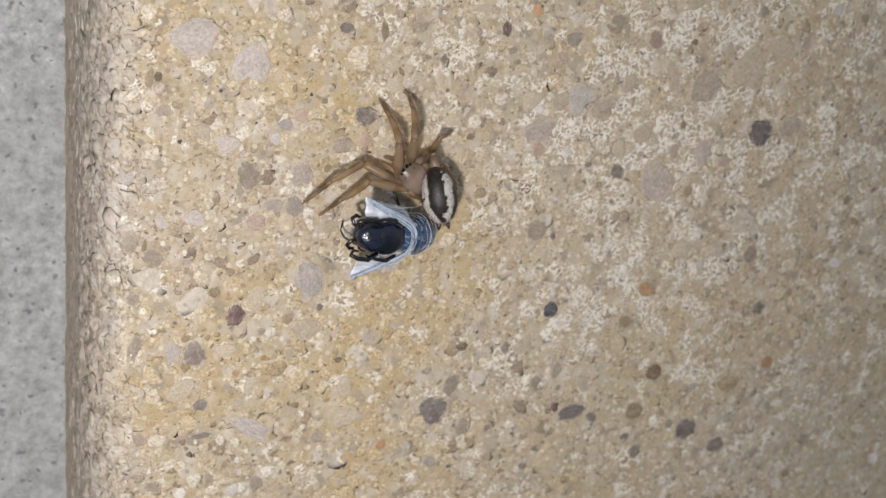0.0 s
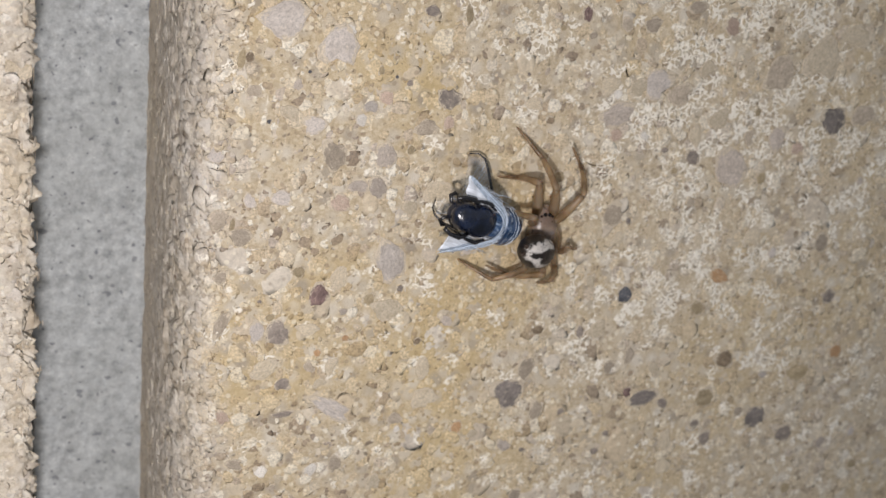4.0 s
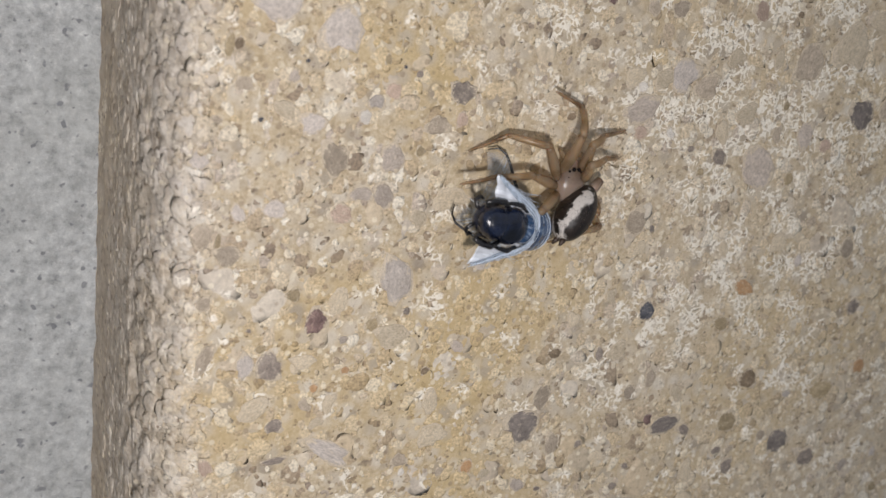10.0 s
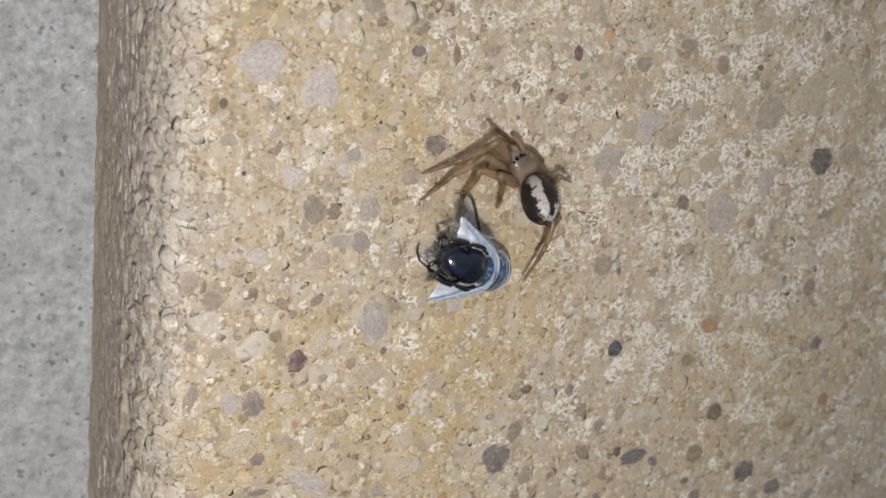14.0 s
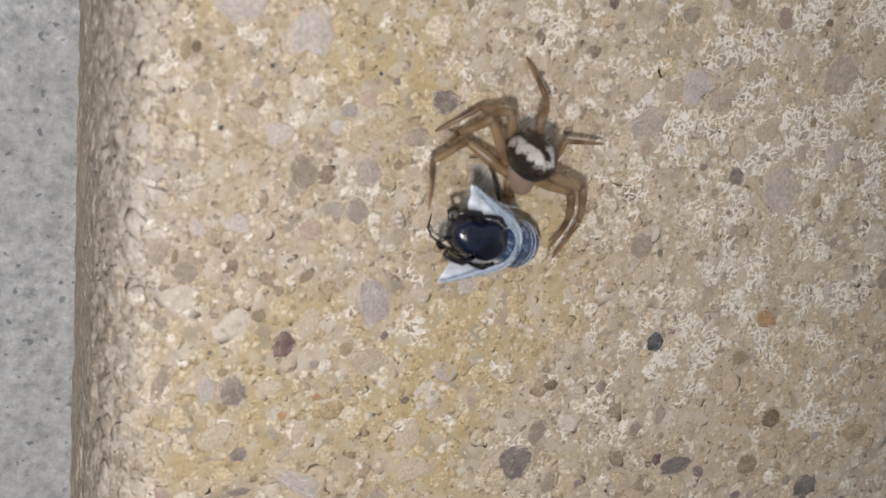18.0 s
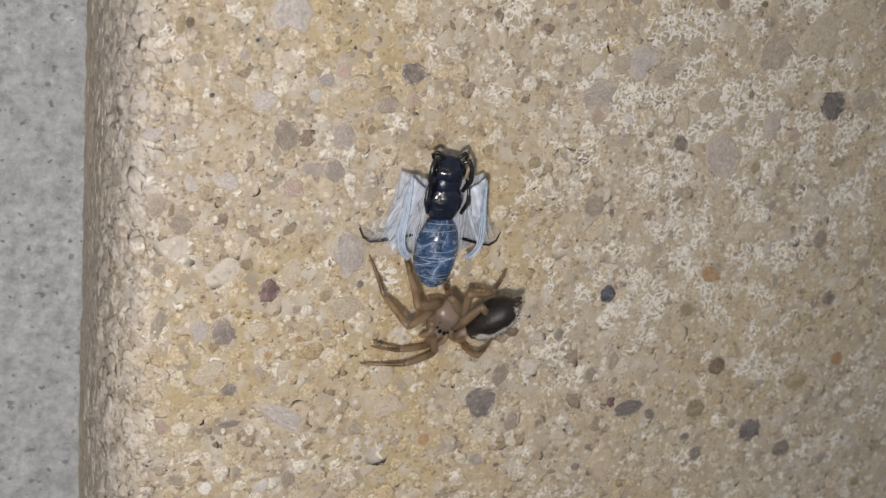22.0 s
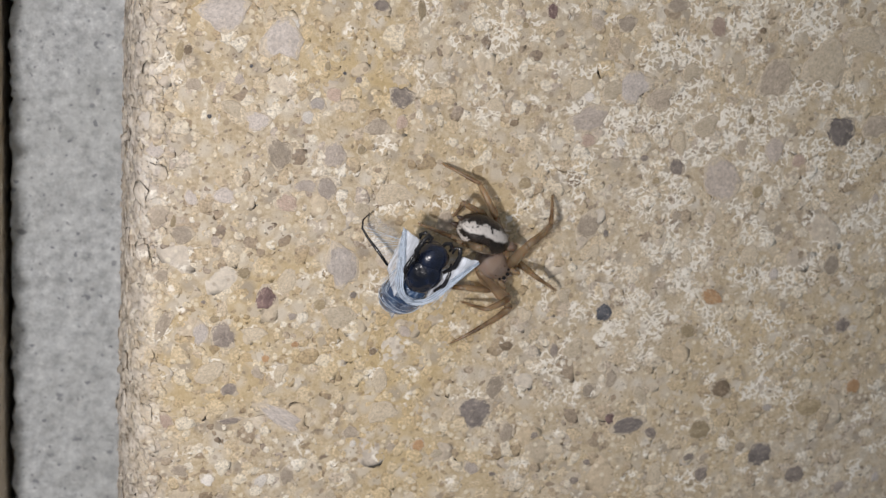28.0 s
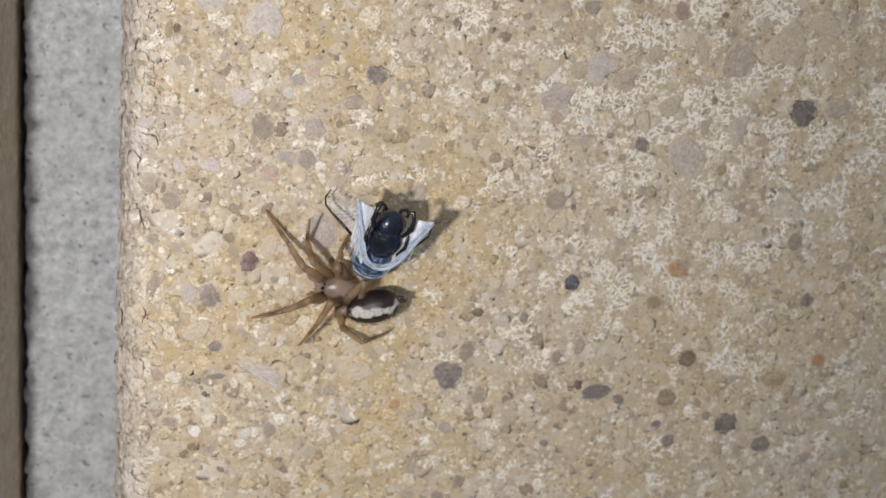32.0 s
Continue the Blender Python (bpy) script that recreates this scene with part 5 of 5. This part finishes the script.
# seconds, then for each leg the bearing and slope of its thigh, shin and foot, in the body's own directions
STEP_ROWS = [
    (0, (-171, -49, 92, 81, 169, -44), (28, 8, 93, -38, 90, -33), (14, -12, 67, 10, 93, -32), (-40, 25, -50, -62, -27, -52), (-36, 43, -66, -51, -59, -71), (-133, -54, -47, 55, -139, -51), (-154, -38, 125, 77, 144, -41), (172, -44, 99, 75, 158, -37)),
    (1, (-137, 1, 167, -16, 125, -30), (178, 31, 110, -12, 109, 4), (20, -52, 122, 19, 128, 36), (16, -12, 103, 23, 92, -66), (16, -14, 116, 43, 2, -81), (-27, -40, 179, 85, -38, -55), (-51, -48, -160, 67, -78, -58), (-72, -29, -157, 39, -165, -60)),
    (2, (68, 38, -176, -46, -150, -37), (28, -6, 78, 27, 171, -54), (21, 0, 73, -14, 83, -13), (-14, 36, -77, -44, 25, 52), (-14, 44, -40, -32, -2, -55), (-19, 59, -134, -26, -175, -30), (-4, 56, -134, -33, -166, -42), (3, 77, 176, -33, 178, -49)),
    (3, (84, -45, 122, 56, 88, -31), (57, -15, 63, -16, 90, -30), (34, -24, 22, -45, 78, -8), (-12, 31, 52, -48, 130, -64), (34, -55, -65, 49, 11, -41), (7, -64, -125, 10, 172, -37), (176, 48, 111, -50, -154, 72), (137, 17, 92, -49, -176, 73)),
    (4, (-162, 20, 112, -44, 66, 18), (175, 10, 110, -6, 63, -24), (43, 62, 93, -66, 72, 29), (11, 23, 106, -77, 79, 34), (16, 33, 17, -41, 41, -25), (-33, 21, -27, -53, 40, 27), (-151, -32, 23, 65, -113, -45), (-161, -18, 105, 61, -173, -67)),
    (7, (37, 25, -129, -68, 13, 44), (5, 1, 41, 12, 90, -47), (-11, 9, 32, -16, 76, -37), (-44, 26, -76, -33, -39, -61), (-20, 43, -114, -40, -123, -33), (-118, -41, -15, 62, -160, -43), (-160, -29, 96, 55, 137, -33), (74, 33, 168, -49, 171, -67)),
    (8, (162, -5, -180, -20, 79, -6), (158, -12, 126, -28, 106, -34), (126, -27, 90, -22, 61, -16), (7, 37, 72, -41, 59, -17), (-20, 4, 86, -69, -24, 23), (-27, 11, -64, -70, 29, -40), (-26, 33, -144, -59, 167, -48), (-35, 41, -158, -56, 164, -49)),
    (9, (111, 42, -68, -88, 116, 26), (72, 47, 28, -89, 127, 32), (-20, -22, 104, 8, 123, 34), (-1, 15, 99, -3, 138, -61), (44, 42, -91, -12, -101, -45), (-54, -31, 146, 43, -107, -61), (-83, -31, 131, 72, -92, -54), (-164, 8, 117, -29, 88, -5)),
    (10, (109, 41, -134, -74, 86, 50), (71, 26, 95, 0, 98, 15), (37, 23, 82, -28, 125, -29), (-5, 29, -28, -49, 71, 19), (18, 43, -79, -43, -84, -27), (41, 54, -83, -36, -97, -39), (-119, -36, 115, 67, 112, -66), (-134, -4, 89, 41, 134, -47)),
    (11, (168, -12, 116, -12, 92, -49), (134, -19, 123, -26, 91, -28), (104, -34, 25, 51, 92, -11), (9, 37, 62, -24, 58, -3), (-9, 40, 19, -61, -16, -55), (-13, 37, 72, -77, 105, -73), (-25, 25, -113, -77, -110, -82), (-38, 36, -149, -66, 149, -72)),
    (12, (172, 27, 159, 10, 151, 34), (114, 51, 94, -75, 150, 28), (75, 19, 142, 22, -147, -70), (71, 31, 73, -41, 128, -17), (141, 65, -22, -44, -15, -44), (-51, -5, -89, -17, -162, 31), (-70, -25, -173, 52, -42, -62), (-121, 8, 169, -25, 130, -9)),
    (13, (-126, -45, 89, 38, 178, -45), (31, 15, 76, 33, 113, 35), (6, 0, 61, 13, 106, -30), (-96, -21, 4, -3, 50, 2), (-120, -31, -18, 39, -95, -46), (-132, -21, -21, 59, -142, -28), (-132, 2, -150, -42, 92, 51), (-164, 27, 151, -17, 112, -26)),
    (14, (32, 35, -176, -42, 165, -46), (39, 14, 143, -43, 86, 50), (26, 24, 98, -28, 107, -29), (10, 33, 96, -32, 84, -28), (-145, -32, 30, 6, 19, 1), (-168, -16, 2, 67, -145, -39), (155, 13, -153, -21, 123, -20), (173, 21, 134, 3, 124, -15)),
    (17, (-160, -49, 103, 58, -148, -62), (50, -18, 101, 50, 115, 60), (33, -3, 109, 12, 155, 27), (18, 6, 112, -69, 113, 12), (0, 42, -43, -54, 15, -47), (-98, -40, 3, 58, -106, -27), (-119, 26, -167, -32, 148, -18), (-117, -6, -161, -29, 113, 28)),
    (18, (-145, -52, 88, 59, -149, -63), (48, -17, 110, 18, 162, 31), (22, 9, 130, -51, 87, 57), (12, 25, 92, -71, 119, -16), (13, 43, -49, -51, 6, -48), (-111, -49, -2, 52, -100, -12), (-116, 13, -168, -28, 151, -17), (-114, -11, -166, -32, 117, 36)),
    (19, (115, 53, -163, -56, -156, -44), (90, 49, 157, -60, -121, -31), (72, 48, 41, -35, 104, -58), (20, 29, 33, -81, 58, 20), (21, 38, -58, -51, 43, 34), (-82, -27, -2, 54, 17, -68), (-115, -24, -52, 70, -104, -60), (-130, 24, 165, 9, 145, -12)),
    (20, (132, 51, -149, -54, -147, -43), (91, 34, 101, 50, -167, -46), (40, 38, 84, -72, 85, 27), (8, 41, -28, -81, 54, 11), (-7, 42, -25, -80, 48, -12), (-106, -25, 0, 66, -81, -80), (-129, -19, -29, 79, -97, -58), (-155, 21, 177, 11, 143, -19)),
    (21, (164, 15, 145, -46, 92, 29), (18, 32, 171, -76, 67, 43), (8, 41, -176, -85, 70, 40), (1, 42, 77, -59, 67, -19), (20, 37, -71, -73, 49, 39), (5, 45, -133, -42, 168, -51), (-133, -34, 87, 70, -168, -55), (160, 9, 125, -7, 100, -17)),
    (22, (-109, 42, 110, -77, -108, 55), (-149, 37, 104, -31, 149, -40), (180, 42, 69, -19, 165, -35), (78, -35, 55, 88, 127, -48), (44, -26, -53, 19, -63, -15), (36, -27, -65, 20, -84, 27), (-47, 32, -117, -42, -136, -24), (-70, 38, -150, -41, -147, -43)),
    (23, (109, 45, 164, -66, -125, -19), (81, 30, 137, -61, 172, -54), (73, 26, 71, -65, 128, -35), (48, 41, 1, -49, 45, -52), (-31, -44, 41, 57, -53, -37), (-61, -35, -26, 64, -104, -50), (-69, -33, -165, 61, -124, -37), (-101, -59, -159, 50, -121, -33)),
    (24, (-87, 23, 150, -82, -81, 54), (-120, 41, -170, -77, -89, 36), (172, 14, -180, -40, -97, 5), (103, -31, 13, 74, 87, -59), (80, -3, 76, -35, -73, 58), (53, 15, -12, -47, -84, 29), (12, 11, -48, 15, -75, -42), (-22, 44, 157, -80, -88, 45)),
    (25, (120, 39, -174, -53, -121, -28), (87, 28, 172, -67, -133, -50), (84, 40, 76, -60, 125, -41), (49, 34, 4, -51, 19, -62), (-37, -50, 25, 53, -82, -51), (-62, -30, -17, 51, -63, -18), (-52, -23, -59, -23, -63, -15), (-125, -46, -169, 54, -109, -29)),
    (28, (-161, 54, -148, -53, -163, 18), (159, -11, -170, 36, -52, -58), (148, -9, 160, -10, -164, -19), (109, 42, 68, -36, 110, -52), (59, -43, 19, 77, 6, -26), (-10, -5, -85, -35, -107, -6), (0, -6, -130, 41, -130, -64), (-15, -30, -150, 28, -131, -39)),
    (29, (-173, -35, 170, 63, -117, -34), (180, -56, 108, 26, 143, -20), (132, -84, 85, 58, -49, -71), (99, 34, -22, -10, -40, -13), (62, 40, -23, -50, -30, 47), (45, 40, -30, -50, -39, 52), (-45, -55, -118, 77, -99, -47), (-129, 15, -65, -21, -45, -12)),
    (30, (115, 62, 75, -36, 87, -7), (56, -16, 47, 73, 20, -47), (16, -18, -37, 46, -24, -17), (13, -21, -91, 49, -66, -55), (33, 13, -63, -5, -78, -21), (-166, 22, -98, 30, -55, 24), (-180, -3, -124, -3, -70, -19), (136, 7, 158, -6, 179, -23)),
    (31, (175, 12, -179, -2, -158, -36), (127, -26, 97, 75, 113, -31), (113, -33, 0, 51, 4, -40), (-12, 49, -52, -18, -73, -41), (22, 54, -73, -24, -74, -51), (-14, 66, 175, -65, -89, -80), (-147, 1, -111, -3, -54, 9), (-143, 1, -124, -2, -75, -24)),
    (32, (-121, 40, 86, -33, 66, -47), (102, -33, 159, 54, -169, -36), (-78, 75, 68, -29, 62, -32), (-23, 64, 36, -30, 26, -33), (-40, 42, -48, -48, -51, -23), (-44, 42, -69, -65, -91, 44), (-72, 64, -118, -73, -126, -56), (-66, 45, 153, -51, 169, -54)),
]
# seconds, place of the waist on the wall in millimetres, heading, rise of the head, bend of the abdomen, height of the waist
PREY_ROWS = [
    (0, 22.38, 3.19, 172.0, 12.0, 45, 3.81),
    (1, 23.21, 2.85, 171.0, 12.0, 45, 3.81),
    (2, 22.41, 2.52, 166.0, 12.0, 45, 3.81),
    (3, 23.01, 2.66, 174.0, 12.0, 45, 3.81),
    (4, 23.02, 2.83, 161.0, 12.0, 45, 3.81),
    (7, 23.20, 3.08, 170.0, 12.0, 45, 3.81),
    (8, 23.59, 3.33, 170.0, 12.0, 45, 3.81),
    (9, 23.17, 3.37, 161.0, 12.0, 45, 3.81),
    (10, 23.48, 3.24, 165.0, 12.0, 45, 3.81),
    (11, 22.69, 3.32, 168.0, 12.0, 45, 3.81),
    (12, 22.87, 3.95, 162.0, 12.0, 45, 3.81),
    (13, 22.63, 3.13, 166.0, 12.0, 45, 3.81),
    (14, 22.79, 3.53, 161.0, 12.0, 45, 3.81),
    (14.5, 22.44, 3.87, 165.2, 12.0, 45, 3.81),
    (16.5, 22.88, 3.64, 160.8, 12.0, 45, 3.81),
    (17, 22.90, 3.81, 167.0, 12.0, 45, 3.81),
    (17.5, 23.09, 4.17, 159.5, 12.0, 45, 3.81),
    (18, 23.20, 3.58, 165.0, 12.0, 45, 3.81),
    (18.3, 23.54, 2.74, 169.6, 12.0, 45, 3.81),
    (18.6, 24.53, 4.06, 197.2, 11.3, 45, 3.81),
    (19, 24.68, 1.61, 192.0, 10.4, 45, 3.81),
    (19.3, 26.02, 1.76, 203.0, 9.6, 44, 3.76),
    (19.6, 25.98, 2.30, 198.0, 8.9, 43, 3.72),
    (20, 25.01, 1.84, 188.0, 8.0, 42, 3.65),
    (20.3, 25.05, 3.24, 193.7, 6.7, 39, 3.49),
    (20.6, 25.34, 0.15, 184.4, 5.5, 36, 3.33),
    (20.8, 23.64, 0.19, 151.2, 4.7, 26, 2.75),
    (21, 22.27, 2.11, 139.0, 3.8, 16, 2.17),
    (21.2, 24.68, 2.36, 126.4, 3.0, 11, 1.89),
    (21.4, 23.46, 2.07, 110.1, 3.0, 6, 1.63),
    (21.6, 22.72, 1.94, 100.2, 3.1, 7, 1.66),
    (21.8, 22.39, 1.98, 95.6, 3.2, 7, 1.69),
    (22, 22.69, 1.94, 89.0, 3.2, 8, 1.72),
    (22.2, 22.16, 2.06, 88.5, 3.2, 8, 1.76),
    (22.4, 22.16, 2.29, 88.1, 3.3, 9, 1.79),
    (22.6, 22.28, 2.51, 87.6, 3.4, 10, 1.82),
    (22.8, 22.62, 2.49, 87.5, 3.4, 10, 1.85),
    (23, 23.09, 2.17, 87.0, 3.5, 11, 1.89),
    (23.2, 23.58, 1.78, 89.0, 3.5, 12, 1.92),
    (23.4, 23.73, 1.29, 90.3, 3.5, 12, 1.95),
    (23.6, 23.64, 0.73, 90.3, 3.6, 13, 1.99),
    (23.8, 23.69, 0.44, 88.3, 3.7, 13, 2.02),
    (24, 23.89, 0.59, 85.0, 3.7, 14, 2.05),
    (24.2, 23.47, 0.99, 84.5, 3.8, 14, 2.08),
    (24.4, 23.00, 0.89, 84.1, 3.8, 15, 2.10),
    (24.6, 22.74, 0.78, 80.3, 3.9, 15, 2.12),
    (24.8, 22.75, 1.07, 77.5, 3.9, 16, 2.14),
    (25, 23.18, 1.22, 74.0, 4.0, 16, 2.17),
    (25.2, 23.30, 1.02, 74.7, 4.0, 18, 2.30),
    (25.5, 23.04, 0.44, 74.3, 4.5, 22, 2.51),
    (27.5, 22.88, -0.69, 67.7, 8.0, 45, 3.81),
    (27.7, 22.40, -0.90, 62.4, 9.6, 50, 4.06),
    (27.9, 22.04, -1.17, 61.5, 11.2, 55, 4.29),
    (28, 21.63, -1.06, 68.0, 12.0, 58, 4.40),
    (28.2, 21.31, -1.26, 67.8, 12.0, 58, 4.40),
    (28.4, 21.37, -1.25, 70.6, 12.0, 58, 4.41),
    (28.5, 22.17, -0.80, 75.2, 12.0, 58, 4.41),
    (28.7, 22.57, -1.22, 80.3, 12.0, 58, 4.41),
    (28.9, 22.64, -1.37, 83.1, 12.0, 58, 4.42),
    (29, 21.91, -1.70, 83.0, 12.0, 58, 4.42),
    (29.1, 21.51, -1.15, 82.7, 12.0, 59, 4.42),
    (29.3, 21.33, -0.70, 80.8, 12.0, 59, 4.42),
    (29.4, 21.79, -0.84, 79.1, 12.0, 59, 4.43),
    (29.6, 21.93, -0.79, 77.5, 12.0, 59, 4.43),
    (29.8, 21.86, -0.91, 76.9, 12.0, 59, 4.43),
    (30, 21.28, -1.11, 76.0, 12.0, 59, 4.44),
    (30.2, 21.08, -1.61, 77.1, 12.0, 59, 4.44),
    (30.4, 21.01, -1.50, 78.5, 12.0, 59, 4.45),
    (30.6, 21.14, -0.88, 78.9, 12.0, 59, 4.45),
    (30.8, 21.09, -0.58, 78.9, 12.0, 59, 4.45),
    (31, 21.19, -0.75, 79.0, 12.0, 60, 4.46),
    (31.2, 21.17, -0.81, 80.1, 12.0, 60, 4.46),
    (31.5, 21.15, -1.10, 78.3, 12.0, 60, 4.47),
    (31.7, 21.15, -1.13, 77.5, 12.0, 60, 4.47),
    (32, 21.16, -1.14, 76.0, 12.0, 60, 4.48),
]


def turned(bearing, slope):
    """A direction from two angles in degrees."""
    a, b = radians(bearing), radians(slope)
    return Vector((math.cos(a) * math.cos(b), math.sin(a) * math.cos(b), math.sin(b)))


def frame_of(place, along, up):
    """A pose at a place whose x runs along a direction and whose z leans to up."""
    x = along.normalized()
    up = up if abs(x.dot(up)) < 0.97 else Vector((0.3, 0.1, 0.9))
    y = up.cross(x).normalized()
    m = Matrix((x, y, x.cross(y))).transposed().to_4x4()
    m.translation = place
    return m


def leg_pose(name, t):
    """The poses of a leg at a time: the thigh in the spider's space, the shin and the foot in the thigh's."""
    after = next((k for k, r in enumerate(STEP_ROWS) if r[0] >= t), len(STEP_ROWS) - 1)
    b, a = STEP_ROWS[after], STEP_ROWS[max(0, after - 1)]
    f = (t - a[0]) / (b[0] - a[0]) if b[0] > a[0] else 0.0
    k = 1 + LEGS.index(name)
    ways = [turned(*a[k][i:i + 2]).lerp(turned(*b[k][i:i + 2]), f).normalized() for i in (0, 2, 4)]
    s = 1 if name[0] == "l" else -1
    rx, ry = ROOTS[name[1]]
    hip = Vector((rx, ry * s, -0.15))
    knee = hip + ways[0] * THIGH
    ankle = knee + ways[1] * SHIN
    out = Vector((0, 0, 1.0))
    thigh = frame_of(hip * MM, ways[0], out)
    back = thigh.inverted()
    return thigh, back @ frame_of(knee * MM, ways[1], out), back @ frame_of(ankle * MM, ways[2], out)


def motions():
    prey, prey_head, prey_belly, wings, hind_legs = build_prey()
    walk(prey_head, [(t, pose(x * MM, 0, 0.2 * MM, 0, nod, 0)) for t, x, nod in ((0.0, 1.85, 44), (18.3, 1.85, 44), (20.6, 2.3, 14), (21.2, 2.45, 4), (25.2, 2.45, 4), (27.5, 2.1, 30), (28.2, 1.8, 50), (32.0, 1.8, 50))])
    whole, bent, fold, splay = [], [], [], [[], []]
    for t, x, y, yaw, rise, bend, height in PREY_ROWS:
        whole.append((t, WALL @ pose(x * MM, y * MM, height * MM, 0, 0, yaw) @ pose(0, 0, 0, 0, -rise, 0)))
        bent.append((t, pose(0.1 * MM, 0, 0.1 * MM, 0, -(bend - rise), 0)))
        f = min(1.0, bend / 45.0)
        fold.append((t, 1 - f))
        for rows, (ob, s) in zip(splay, hind_legs):
            tuck = float(np.interp(t, (18.0, 20.5), (82, 0)) if s > 0 else np.interp(t, (25.5, 28.0), (0, 14)))
            rows.append((t, pose((-1.6 + (1.5 if s > 0 else 0.8) * f) * MM, (1.15 + (0.75 if s > 0 else 0.3) * f) * s * MM, (-0.3 - 1.3 * f) * MM, -(4 + 28 * f) * s, 8 * f, (-58 * f - tuck) * s)))
    walk(prey, whole)
    walk(prey_belly, bent)
    for (ob, veil), s in zip(wings, (1, -1)):
        walk(veil, [(t, pose(-0.9 * (1 - k) * MM, 0, 0, -78 * (1 - k) * s, 0, 0)) for t, k in fold])
        walk(ob, [(t, pose(-2.07 * k * MM, 2.0 * k * s * MM, 0, 0, 0, -32 * k * s)) for t, k in fold])
    for rows, (ob, s) in zip(splay, hind_legs):
        walk(ob, rows)
    spider, belly, legs = build_spider()
    body, back, steps = [], [], {name: ([], [], []) for name in LEGS}
    for t, x, y, height, yaw, wx, wy, turn, rise, roll in SPIDER_ROWS:
        body.append((t, WALL @ pose(x * MM, y * MM, height * MM, 0, 0, yaw)))
        back.append((t, pose(wx * MM, wy * MM, 0.3 * MM, 0, 0, turn) @ pose(0, 0, 0, 0, rise, 0) @ pose(0, 0, 0, roll, 0, 0)))
        for name in LEGS:
            for rows, m in zip(steps[name], leg_pose(name, t)):
                rows.append((t, m))
    walk(spider, body)
    walk(belly, back)
    for name in LEGS:
        for ob, rows in zip(legs[name], steps[name]):
            walk(ob, rows)


# plain ground at the wall's foot, out of sight
g = bmesh.new()
bmesh.ops.create_grid(g, x_segments=1, y_segments=1, size=40.0)
ground = part("ground", g, M_MORTAR, None)
tagged(ground, "plain grey ground at the foot of the wall", "ground", kind="structure")

motions()
